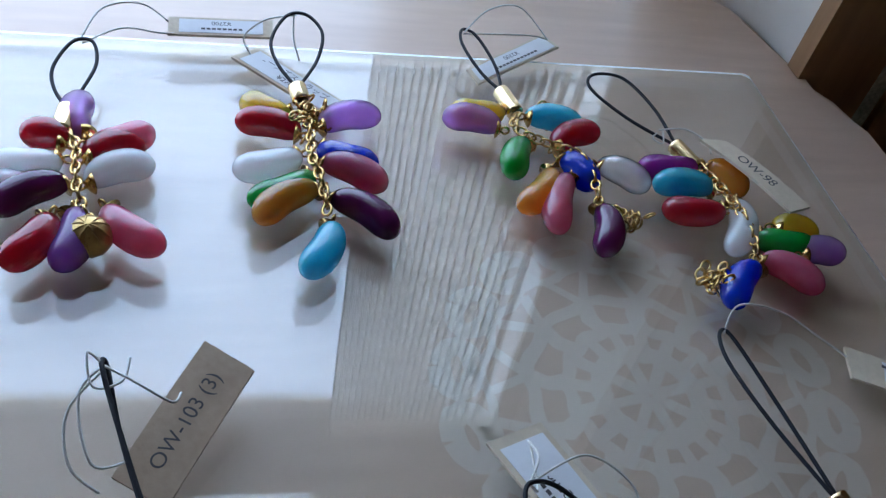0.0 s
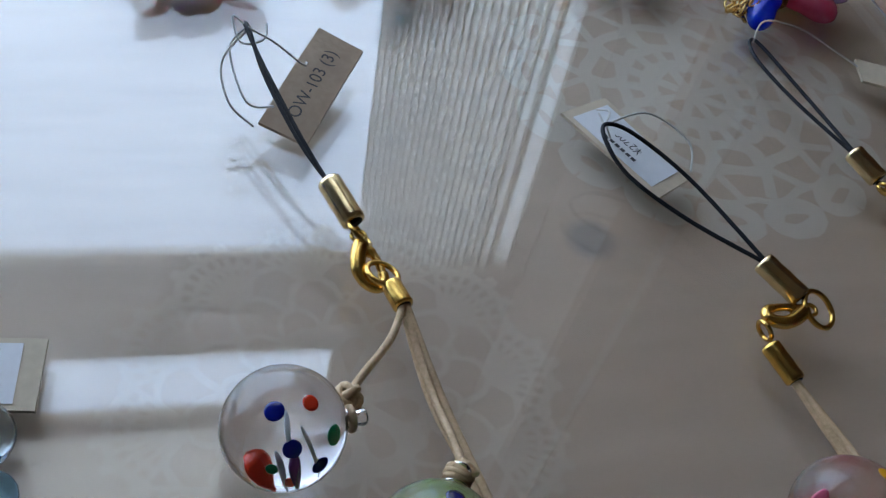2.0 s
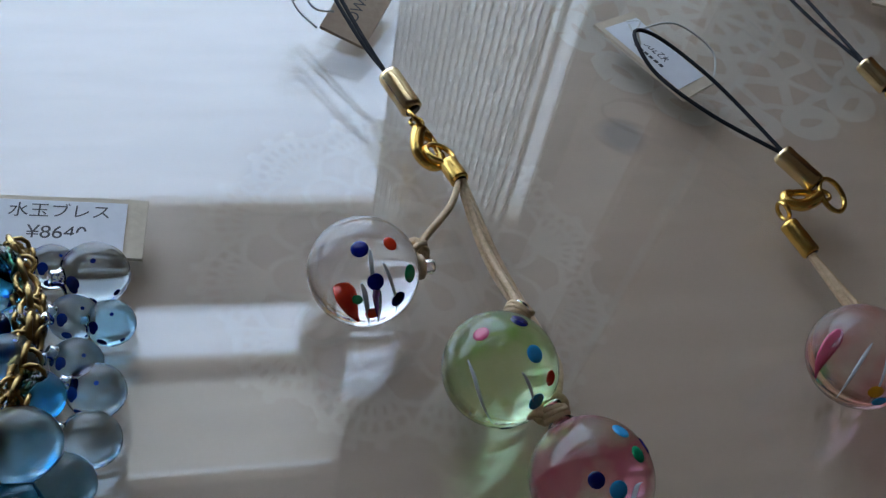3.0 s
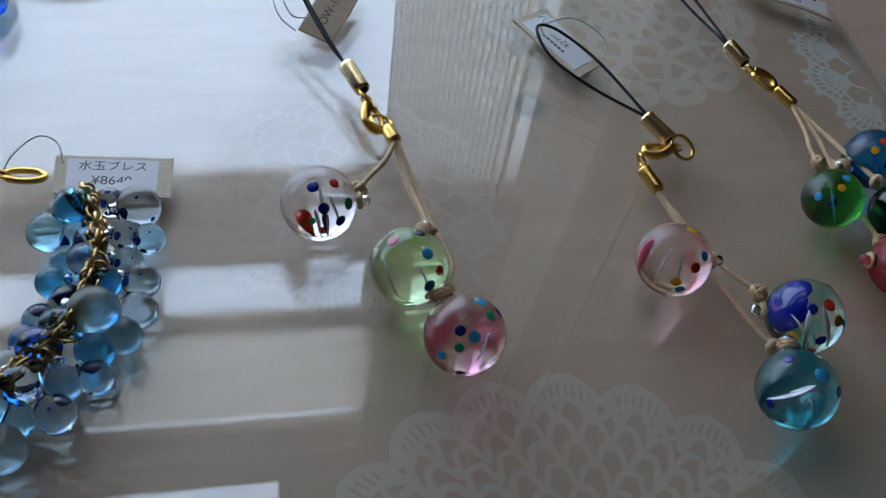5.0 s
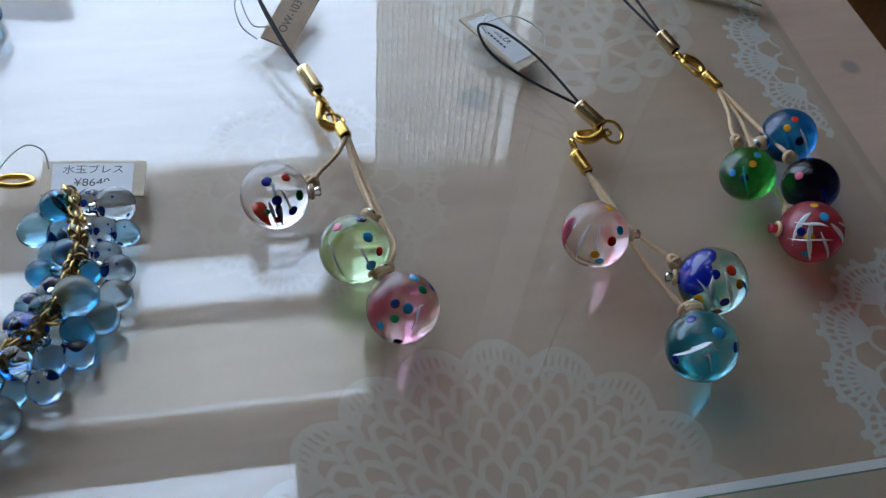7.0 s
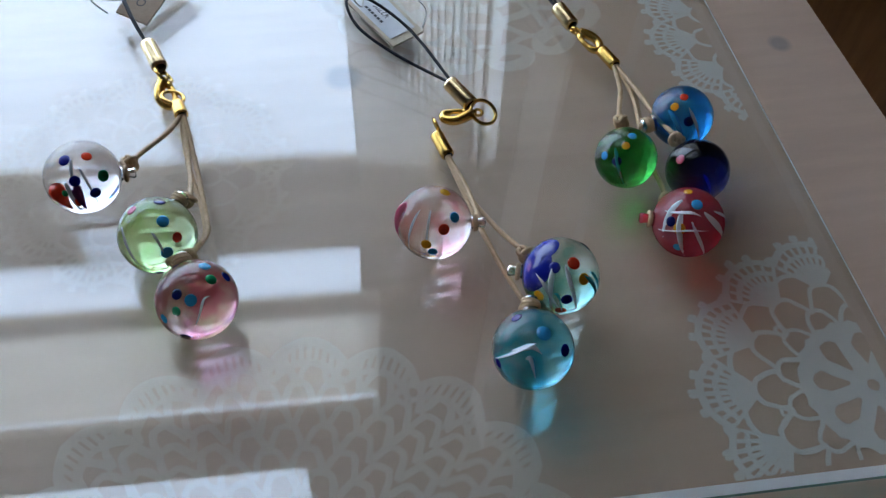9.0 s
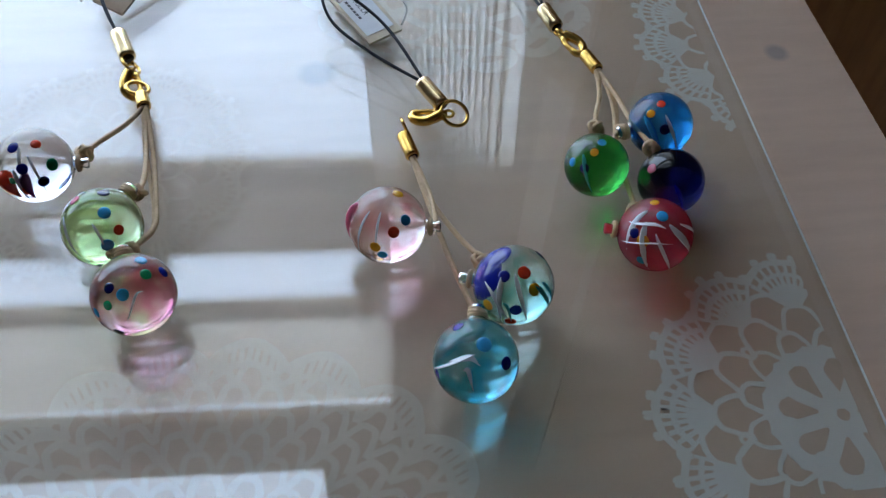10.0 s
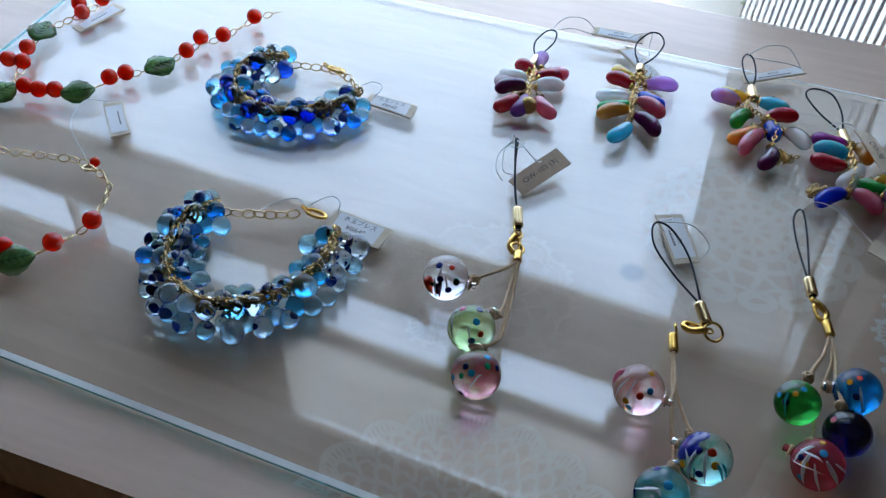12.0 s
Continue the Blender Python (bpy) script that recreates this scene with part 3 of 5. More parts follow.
            band([at(r * 0.55, a), at(r * 0.73, a + 9)], r * 0.026)
            band([at(r * 0.55, a), at(r * 0.73, a - 9)], r * 0.026)
    else:
        wd = 360 / n
        circle(r * 0.055, r * 0.022 / yarn)
        circle(r * 0.095, r * 0.025 / yarn)
        for i in range(8):
            band([at(r * 0.10, 45 * i), at(r * 0.22, 45 * i + 2), at(r * 0.36, 45 * i)], r * 0.040)
            arch(r * 0.27, r * 0.355, 45 * i, 45 * i + 45, r * 0.036)
        circle(r * 0.365, r * 0.026, 0.5, 24)
        for i in range(n):
            a = wd * i
            arch(r * 0.37, r * 0.50, a, a + wd, 0.50)
            arch(r * 0.485, r * 0.645, a + wd / 2, a + 1.5 * wd, 0.55)
            arch(r * 0.64, r * 0.75, a, a + wd, 0.6)
            if i % 2 == 0:
                band(spline([at(r * 0.485, a + wd / 2), at(r * 0.53, a + wd * 0.40), at(r * 0.56, a + wd / 2), at(r * 0.53, a + wd * 0.60), at(r * 0.485, a + wd / 2)], 4), 0.38)
            for k in range(-4, 5):
                end = a + wd * 0.115 * k
                top = r * (0.925 - 0.0065 * k * k)
                band([at(r * 0.64, a + wd * 0.02 * k), at(top, end)], 0.46)
                if k % 2 == 0:
                    band([at(top, end), at(top + r * 0.035, end + 0.2 * k)], 0.50)
                    band([at(top + r * (0.052 + 0.017 * math.cos(q * 1.0472)), end + 0.2 * k + 1.0 * math.sin(q * 1.0472)) for q in range(7)], 0.55)
            for r0, r1, half, w in ((0.73, 0.775, 0.30, 0.55), (0.79, 0.85, 0.40, 0.6), (0.855, 0.935, 0.47, 0.75)):
                arch(r * r0, r * r1, a - wd * half, a + wd * half, w)
    for co, no in (((0.1520, 0, 0), (1, -0.018, 0)), ((0, -0.1315, 0), (0, -1, 0))):
        bmesh.ops.bisect_plane(bm, geom=bm.verts[:] + bm.edges[:] + bm.faces[:], plane_co=co, plane_no=no, clear_outer=True)
    return tagged(part(name, bm, mat or LACE, None, "", False), label, "doily", "doilies under the glass")


lace("doily", 87, 32, 44, 10, "dense", "white crocheted lace doily lying flat under the glass", 0.95, MID_LACE)
lace("doily", -3, -35, 35.5, 4, "flower", "fine white crocheted lace doily lying flat under the glass", 1.0, FINE_LACE, 12)
lace("doily", 22, -141, 54, 0, "fan", "white fan-stitch lace doily cut at the glass edge", 1.05, MID_LACE)
lace("doily", 146.5, -116, 40.5, 8, "flower", "white flower-centred lace doily cut at the glass edge", 1.05, None, 13)
lace("doily", 175, -4, 42, 0, "flower", "white lace doily corner showing at the glass edge")


# ---- tags ----
def letters(text, size, mat, parent, m):
    """Raised ink of the built-in font, centred at the pose m."""
    cu = bpy.data.curves.new("writing", "FONT")
    cu.body, cu.size, cu.align_x, cu.align_y = text, size, "CENTER", "CENTER"
    tmp = bpy.data.objects.new("writing", cu)
    me = bpy.data.meshes.new_from_object(tmp)
    bpy.data.objects.remove(tmp)
    me.materials.append(mat)
    ob = tagged(new("writing", me), kind="stuff")
    ob.parent = parent
    ob.matrix_local = m
    return ob


def card(bm, corners, thick, mat=0, curl=0.0, n=6):
    """A thin sheet over four corners in order, bowed up along its length by curl."""
    a, b, c, d = corners
    no = (b - a).cross(d - a).normalized()
    grid = []
    for lay in (0, 1):
        rows_ = []
        for i in range(n + 1):
            s = i / n
            up_ = no * (thick * lay + curl * math.sin(math.pi * s))
            rows_.append([bm.verts.new(a.lerp(b, s) + up_), bm.verts.new(d.lerp(c, s) + up_)])
        grid.append(rows_)
    lo, hi = grid
    for i in range(n):
        bm.faces.new((hi[i][0], hi[i + 1][0], hi[i + 1][1], hi[i][1])).material_index = mat
        bm.faces.new((lo[i][1], lo[i + 1][1], lo[i + 1][0], lo[i][0])).material_index = mat
        for k in (0, 1):
            q = (lo[i][k], lo[i + 1][k], hi[i + 1][k], hi[i][k])
            bm.faces.new(q if k == 0 else q[::-1]).material_index = mat
    for i in (0, n):
        q = (lo[i][0], hi[i][0], hi[i][1], lo[i][1])
        bm.faces.new(q if i == 0 else q[::-1]).material_index = mat


def price_tag(corners, label, card_mat, lines, paper=True, curl=0.0, string=(), margin=(0.1, 0.1, 0.12, 0.12)):
    """A card tag with a stuck-on paper label; corners run round from the writing's upper left."""
    t = thing("price_tag", label, "price tag", "price tags")
    a, b, c, d = [V(*p) for p in corners]
    bm = bmesh.new()
    # lower left, lower right, upper right, upper left: the face looks up
    card(bm, (d, c, b, a), 0.7 * MM, 0, curl * MM)
    cardob = part("card", bm, card_mat, t, "", False)
    ux, uy = (b - a).normalized(), (a - d).normalized()
    no = ux.cross(uy).normalized()
    uy = no.cross(ux)
    mid = (a + b + c + d) / 4
    w, h = (b - a).length, (a - d).length
    lift = no * (0.72 * MM + curl * MM * 0.98)
    if paper:
        l, r, o, u = margin
        bm = bmesh.new()
        q = [a.lerp(b, l).lerp(d.lerp(c, l), o), a.lerp(b, 1 - r).lerp(d.lerp(c, 1 - r), o), a.lerp(b, 1 - r).lerp(d.lerp(c, 1 - r), 1 - u), a.lerp(b, l).lerp(d.lerp(c, l), 1 - u)]
        q = [p + no * 0.72 * MM for p in q]
        card(bm, (q[3], q[2], q[1], q[0]), 0.12 * MM, 0, curl * MM * 0.97)
        part("paper_label", bm, PAPER, t, "white paper label", False)
        mid = sum(q, Vector()) / 4
        lift = no * (0.15 * MM + curl * MM * 0.95)
    else:
        lift = no * (0.74 * MM + curl * MM)
    for text, size, off in lines:
        if text.startswith("|"):
            bm = bmesh.new()
            n = len(text)
            for k in range(n):
                x = (k - (n - 1) / 2) * size * 0.95 * MM
                p = mid + lift + uy * off * MM + ux * x
                s, h = size * 0.34 * MM, size * 0.24 * MM
                card(bm, (p - ux * s - uy * h, p + ux * s - uy * h, p + ux * s + uy * h, p - ux * s + uy * h), 0.02 * MM, n=1)
            tagged(part("writing", bm, INK, t, "", False), kind="stuff")
        else:
            rot = Matrix((ux, uy, no)).transposed().to_4x4()
            letters(text, size * MM, INK, t, Matrix.Translation(mid + lift + uy * off * MM) @ rot)
    for s in string:
        bm = bmesh.new()
        tube(bm, spline([V(*p) for p in s], 7), 0.22 * MM, 5)
        part("string", bm, STRING, t, "thin white string")
    return t


# ---- findings of the straps ----
def cord_end(parent, p, q, r=2.1, mat=None):
    """A crimped metal tube that holds the cord, from p to q."""
    bm = bmesh.new()
    p, q = V(*p), V(*q)
    line = [p.lerp(q, s) for s in (0, 0.03, 0.1, 0.3, 0.5, 0.7, 0.9, 0.97, 1)]
    tube(bm, line, [r * MM * k for k in (0.75, 0.96, 1, 0.97, 1.0, 0.97, 1, 0.96, 0.72)], 18)
    end = part("cord_end", bm, mat or PALE_GOLD, parent, "shiny gold-coloured cord end")
    # A solid plug; the hollow's darkness is in its colour.
    bm = bmesh.new()
    tube(bm, [p.lerp(q, 0.9), q + (q - p).normalized() * 0.06 * MM], r * 0.68 * MM, 16)
    part("bore", bm, BORE, end, "dark plug drawn as the tube's open end")


def jump_ring(parent, c, r, axis, w=0.42, mat=None):
    bm = bmesh.new()
    ring(bm, V(*c), r * MM, w * MM, axis, 22)
    part("jump_ring", bm, mat or GOLD, parent)


def lobster(parent, p, q, flip=1):
    """A lobster clasp from its swivel end p to its hook end q."""
    p, q = V(*p), V(*q)
    d = q - p
    l = d.length
    d.normalize()
    side = Vector((0, 0, 1)).cross(d).normalized() * flip
    up = Vector((0, 0, 1))
    bm = bmesh.new()
    pts = [p + d * l * s + side * o * l + up * h * l for s, o, h in ((0.0, 0.02, 0.05), (0.12, 0.10, 0.06), (0.35, 0.20, 0.06), (0.62, 0.24, 0.04), (0.86, 0.15, 0.02), (0.98, -0.02, 0), (0.90, -0.18, 0), (0.70, -0.22, 0))]
    line = spline(pts, 5)
    m = len(line)
    tube(bm, line, [(1.45 - 0.6 * i / m) * MM for i in range(m)], 10)
    part("clasp_hook", bm, GOLD, parent, "gold-coloured lobster clasp")
    bm = bmesh.new()
    line = spline([p + d * l * s + side * o * l for s, o in ((0.02, -0.02), (0.25, -0.16), (0.5, -0.21), (0.74, -0.21))], 5)
    tube(bm, line, [0.95 * MM] * 5 + [0.7 * MM] * (len(line) - 5), 10)
    part("clasp_lever", bm, GOLD, parent)
    bm = bmesh.new()
    ball(bm, p - d * 0.5 * MM, 1.15 * MM, 12)
    ring(bm, p - d * 1.9 * MM, 1.1 * MM, 0.4 * MM, up, 14)
    part("swivel", bm, GOLD, parent)


def loop(parent, pts, r=0.40):
    bm = bmesh.new()
    tube(bm, spline([V(*p) for p in pts], 10), r * MM, 8)
    part("cord_loop", bm, BLACK, parent, "thin black cord loop")


def knot(bm, c, r=1.0, seed=1):
    rng = random.Random(seed)
    for k in range(4):
        ax = Vector((rng.gauss(0, 1), rng.gauss(0, 1), rng.gauss(0, 0.6))).normalized()
        ring(bm, c + Vector((rng.uniform(-0.5, 0.5), rng.uniform(-0.5, 0.5), rng.uniform(-0.3, 0.3))) * MM, r * 0.95 * MM, 0.62 * MM, ax, 12)


def on_ball(c, r, az, el):
    a, e = radians(az), radians(el)
    return c + Vector((math.cos(e) * math.cos(a), math.cos(e) * math.sin(a), math.sin(e))) * r


def dot(parent, c, r, az, el, size, colour):
    """A drop of enamel on the ball."""
    p = on_ball(c, r, az, el)
    n = (p - c).normalized()
    bm = bmesh.new()
    u = n.orthogonal().normalized()
    w = n.cross(u)
    rows_ = []
    for k, (s, h) in enumerate(((1.0, -0.10), (0.9, 0.05), (0.65, 0.09), (0.4, 0.10), (0.14, 0.11))):
        rr = []
        for i in range(14):
            a = 6.28319 * i / 14
            v = (n * r + (u * math.cos(a) + w * math.sin(a)) * size * s).normalized() * (r + h * min(size, 0.0011) * 0.6)
            rr.append(bm.verts.new(c + v))
        rows_.append(rr)
    for r0, r1 in zip(rows_, rows_[1:]):
        for i in range(14):
            bm.faces.new((r0[i], r0[(i + 1) % 14], r1[(i + 1) % 14], r1[i]))
    bm.faces.new(rows_[-1])
    part("enamel_dot", bm, dot_mat(colour), parent)


def swirl(parent, c, r, az, el, span, tilt, width, colour, inner=0.995):
    """A ribbon of coloured glass that curls under the ball's surface."""
    pts = [on_ball(c, r * inner, az + span * s, el + tilt * s + 14 * math.sin(3.1 * s)) for s in [k / 10 for k in range(11)]]
    bm = bmesh.new()
    rad = [width * MM * max(0.12, math.sin(math.pi * min(1, 0.08 + 0.92 * k / 10))) for k in range(11)]
    tube(bm, pts, rad, 8, flat=0.2)
    part("glass_ribbon", bm, dot_mat(colour), parent)


def glass_ball(parent, xyz, r, mat, label, dots, swirls, nub, wound=True):
    """One big glass ball with its neck, enamel dots and inner ribbons, as parts."""
    c = V(*xyz)
    bm = bmesh.new()
    ball(bm, c, r * MM, 48, (1, 1, 0.97))
    b = part("glass_ball", bm, mat, parent, label)
    if nub is not None:
        d = Vector((math.cos(radians(nub[0])), math.sin(radians(nub[0])), nub[1])).normalized()
        bm = bmesh.new()
        tube(bm, [c + d * (r + s) * MM for s in (-0.25, 0.4, 0.9, 1.7, 2.5, 2.9)], [k * (1.0 if wound else 0.8) * MM for k in (2.1, 1.5, 1.25, 1.3, 1.55, 1.25)], 24)
        part("neck", bm, mat, b)
        bm = bmesh.new()
        for k in range(3 if wound else 1):
            ring(bm, c + d * (r + 0.75 + 0.55 * k) * MM, (1.45 + 0.1 * (k % 2)) * MM, 0.56 * MM, d + Vector((0.1 * k, -0.1 * k, 0.05)), 14)
        part("cord_wrap", bm, WAX, b, "tan cord wound round the neck")
    for az, el, s, col in dots:
        dot(b, c, r * MM * 0.998, az, el, s * 1.3 * MM, col)
    for sw in swirls:
        swirl(b, c, r * MM, *sw)
    return b


G_LILAC = glass_mat("clear_lilac_glass", (0.97, 0.96, 0.98), streak=(0.86, 0.84, 0.93))
G_LIME = glass_mat("lime_glass", (0.76, 0.97, 0.60), streak=(0.34, 0.85, 0.15))
G_ROSE = glass_mat("rose_glass", (0.97, 0.86, 0.87), streak=(0.84, 0.20, 0.36), span=(0.90, 1.10))
G_PINKCLEAR = glass_mat("pale_pink_glass", (0.985, 0.92, 0.92), streak=(0.90, 0.28, 0.34), span=(0.91, 1.11))
G_SEA = glass_mat("sea_glass", (0.90, 0.98, 0.96), streak=(0.22, 0.78, 0.74), span=(0.96, 1.14))
G_AQUA = glass_mat("aqua_glass", (0.40, 0.94, 1.0), streak=(0.02, 0.60, 0.96), span=(0.90, 1.12))
G_SKY = glass_mat("bright_blue_glass", (0.03, 0.48, 0.98), streak=(0.004, 0.16, 0.78), span=(0.86, 1.10))
G_GREEN = glass_mat("emerald_glass", (0.07, 0.60, 0.10), streak=(0.008, 0.24, 0.03), span=(0.88, 1.12))
G_NAVY = glass_mat("navy_glass", (0.006, 0.010, 0.085), streak=(0.001, 0.002, 0.02))
G_RUBY = milky_mat("pink_ruby_glass", (0.96, 0.30, 0.36), (0.84, 0.08, 0.14), 0.62)


def cords(parent, lines, knots, r=0.62):
    for i, pts in enumerate(lines):
        bm = bmesh.new()
        tube(bm, spline([V(*p) for p in pts], 8), r * MM, 7)
        part("waxed_cord", bm, WAX, parent, "tan waxed cord")
    for i, k in enumerate(knots):
        bm = bmesh.new()
        knot(bm, V(*k), 1.35, i + 3)
        part("knot", bm, WAX, parent)


# ---- ball straps ----
R = 8.2
a_strap = thing("ball_strap", "phone strap with clear, lime and rose glass balls on tan cords", "phone strap", "phone straps with glass balls")
loop(a_strap, [(-0.8, 0, 6.4), (-4.3, 9, 8.6), (-9.0, 24, 12.0), (-10.9, 31.2, 13.8), (-10.2, 31.6, 12.6), (-8.2, 22, 9.5), (-4.0, 8, 7.2), (-0.4, -0.5, 6.2)])
cord_end(a_strap, (-0.6, 0.2, 6.4), (2.3, -8.4, 5.4))
jump_ring(a_strap, (2.9, -10.2, 4.6), 2.5, (0.8, 0.3, 0.7))
lobster(a_strap, (3.0, -12.2, 4.0), (4.0, -20.0, 3.0), -1)
jump_ring(a_strap, (5.0, -18.4, 4.6), 2.6, (0.3, 0.2, 1), 0.5)
cord_end(a_strap, (5.9, -20.4, 4.4), (7.0, -25.0, 4.6), 1.7, GOLD)
cords(a_strap, [[(7.0, -24.6, 4.6), (3.6, -31, 5.4), (-1.8, -37, 6.0), (-4.4, -40.2, 6.4)],
                [(7.2, -24.8, 4.6), (8.0, -38, 3.4), (8.6, -48, 5.4), (8.2, -54, 7.4)],
                [(7.4, -24.8, 4.6), (9.6, -40, 2.6), (11.4, -56, 4.4), (11.6, -63, 6.0), (8.4, -69.8, 8.2)],
                [(6.8, -24.8, 4.5), (8.0, -40, 2.2), (10.8, -55, 3.2), (10.6, -64, 5.0), (5.6, -71, 8.8)]],
      [(-4.4, -40.6, 6.4), (8.2, -54.2, 7.4), (8.2, -70.2, 8.2), (5.6, -71.2, 8.6)])
glass_ball(a_strap, (-13.9, -45.0, R), R, G_LILAC, "clear glass ball with enamel dots",
           [(225, 71, 1, "blue"), (335, 69, 0.85, "red"), (322, 32, 1.05, "green"), (269, 42, 0.95, "blue"), (296, 16, 0.95, "blue"), (268, 6, 0.85, "red"), (250, 22, 0.6, "green")],
           [(222, 26, 34, -34, 2.0, "red"), (266, 34, 10, -46, 1.5, "plum"), (250, 40, 18, -60, 0.5, "white"), (255, 75, 15, -60, 0.35, "white"), (285, 60, 10, -70, 0.3, "white")], (4, -0.1), False)
glass_ball(a_strap, (1.9, -63.6, R), R, G_LIME, "lime green glass ball with enamel dots",
           [(157, 58, 0.9, "rose"), (58, 66, 1, "navy"), (313, 65, 1, "sky"), (314, 34, 0.85, "red"), (288, 21, 1, "sky"), (267, -24, 0.8, "navy")],
           [(190, 40, 60, -50, 0.32, "white"), (270, 55, 20, -60, 0.3, "white")], (60, 0.1))
glass_ball(a_strap, (9.4, -81.2, R), R, G_ROSE, "rose pink glass ball with enamel dots",
           [(46, 62, 0.95, "sky"), (350, 62, 0.9, "green"), (12, 36, 0.95, "blue"), (227, 59, 0.85, "navy"), (266, 55, 0.95, "sky"), (239, 37, 0.75, "green"), (219, 14, 0.8, "sky"), (251, -9, 0.9, "navy")],
           [(270, 20, 40, 30, 0.35, "white")], (105, 0.15))

b_strap = thing("ball_strap", "phone strap with pale pink, sea and aqua glass balls", "phone strap", "phone straps with glass balls")
loop(b_strap, [(73.0, -21.6, 4.4), (62, -11.6, 5.2), (53.2, -2.6, 7.4), (50.4, 4.4, 9.6), (52.0, 8.6, 9.8), (58.0, 7.4, 8.2), (66.4, -3.0, 6.0), (73.6, -21.8, 4.4)])
cord_end(b_strap, (72.8, -21.4, 4.4), (77.0, -29.4, 3.6))
jump_ring(b_strap, (79.6, -31.6, 3.0), 3.4, (0.3, -0.3, 1), 0.5)
lobster(b_strap, (76.4, -31.4, 2.6), (69.2, -32.0, 2.6), 1)
jump_ring(b_strap, (67.2, -34.6, 2.8), 1.7, (1, 0.2, 0.3))
cord_end(b_strap, (66.6, -37.4, 2.8), (68.2, -44.4, 2.4), 1.7, GOLD)
cords(b_strap, [[(68.0, -44.0, 2.4), (70.4, -55, 2.6), (70.8, -63, 4.0), (70.0, -69.4, 6.8)],
                [(68.2, -44.2, 2.4), (70.6, -57, 1.9), (75.0, -68, 2.4), (78.4, -75.0, 3.6), (78.6, -78.4, 5.0)],
                [(67.8, -44.2, 2.3), (70.0, -57, 1.4), (72.4, -72, 1.6), (74.6, -84, 3.0), (76.0, -91.5, 5.0)]],
      [(78.6, -77.6, 5.0), (76.0, -91.2, 4.6)])
glass_ball(b_strap, (60.0, -68.6, R), R, G_PINKCLEAR, "pale pink glass ball with enamel dots",
           [(40, 68, 0.95, "yellow"), (309, 50, 0.9, "sky"), (276, 40, 0.95, "red"), (246, 15, 0.9, "yellow"), (257, 2, 0.85, "sky")],
           [(205, 60, 15, -80, 0.28, "white"), (238, 68, 10, -70, 0.26, "white"), (160, 40, 30, -60, 1.2, "rose")], (-8, 0.0), False)
glass_ball(b_strap, (83.6, -86.4, R), R, G_SEA, "blue and sea-green swirled glass ball",
           [(176, 30, 4.8, "ultramarine"), (140, 52, 2.8, "ultramarine"), (32, 35, 1.05, "navy"), (288, 71, 1.05, "red"), (296, 44, 1, "yellow"), (219, 60, 0.95, "blue"), (261, 18, 0.95, "blue"), (219, 9, 0.95, "yellow"), (256, -7, 0.95, "red")],
           [(215, 60, 30, -75, 0.6, "white"), (195, 35, 60, -40, 0.55, "white"), (250, 70, 30, -80, 0.5, "white"), (300, 50, 20, -70, 0.7, "aqua"), (318, 45, 10, -60, 0.6, "aqua"), (240, 25, 20, -40, 0.5, "aqua")], (160, -0.1), False)
glass_ball(b_strap, (73.4, -102.8, R), R, G_AQUA, "aqua blue glass ball with white ribbons",
           [(297, 79, 1.15, "sky"), (318, 40, 1, "blue"), (130, 52, 0.9, "blue"), (329, -1, 0.9, "sky"), (198, 5, 0.8, "blue")],
           [(190, 8, 60, 58, 1.0, "white"), (205, 40, 60, 12, 0.8, "white"), (235, 42, 22, -26, 0.7, "white")], (80, 0.2))

c_strap = thing("ball_strap", "phone strap with four blue, green, navy and ruby balls", "phone strap", "phone straps with glass balls")
loop(c_strap, [(108.2, 4.4, 4.4), (103.6, 20.0, 4.2), (100.8, 33.0, 4.6), (101.6, 39.6, 4.8), (104.0, 39.4, 4.8), (106.6, 26.0, 4.2), (108.8, 4.4, 4.4)])
cord_end(c_strap, (108.4, 4.6, 4.4), (110.8, -2.8, 3.6))
jump_ring(c_strap, (111.4, -4.8, 3.0), 1.7, (0.8, 0.4, 0.5))
lobster(c_strap, (112.0, -6.0, 3.2), (115.6, -12.6, 3.0), 1)
cord_end(c_strap, (116.0, -13.0, 3.2), (118.0, -19.4, 3.2), 1.7, GOLD)
cords(c_strap, [[(117.6, -19.0, 3.2), (116.0, -29, 4.0), (113.0, -37, 5.0), (111.0, -43.0, 7.0)],
                [(118.0, -19.2, 3.2), (119.6, -31, 5.0), (119.4, -42, 8.0), (121.4, -52.6, 9.6)],
                [(118.2, -19.2, 3.2), (118.6, -32, 3.6), (115.0, -50, 5.4), (114.0, -66, 7.0), (113.2, -69, 8.0)],
                [(117.8, -19.2, 3.2), (119.6, -30, 2.8), (117.6, -40, 4.2), (117.4, -44.5, 6.2)]],
      [(111.0, -43.6, 7.2), (121.2, -53.2, 9.6), (113.4, -69.4, 8.0), (117.6, -44.6, 6.2)])
glass_ball(c_strap, (126.3, -44.0, 7.6), 7.6, G_SKY, "bright blue glass ball",
           [(202, 76, 0.8, "red"), (207, 51, 0.8, "yellow"), (255, 35, 0.95, "navy")], [(200, 40, 60, -50, 0.9, "sky"), (250, 60, 40, -80, 0.5, "white")], (185, -0.1))
glass_ball(c_strap, (108.4, -55.1, 7.3), 7.3, G_GREEN, "emerald green glass ball",
           [(223, 32, 0.9, "navy"), (223, 65, 0.75, "yellow"), (119, 89, 0.8, "sky"), (192, 25, 0.8, "sky")], [(200, 50, 50, -60, 0.6, "aqua")], None)
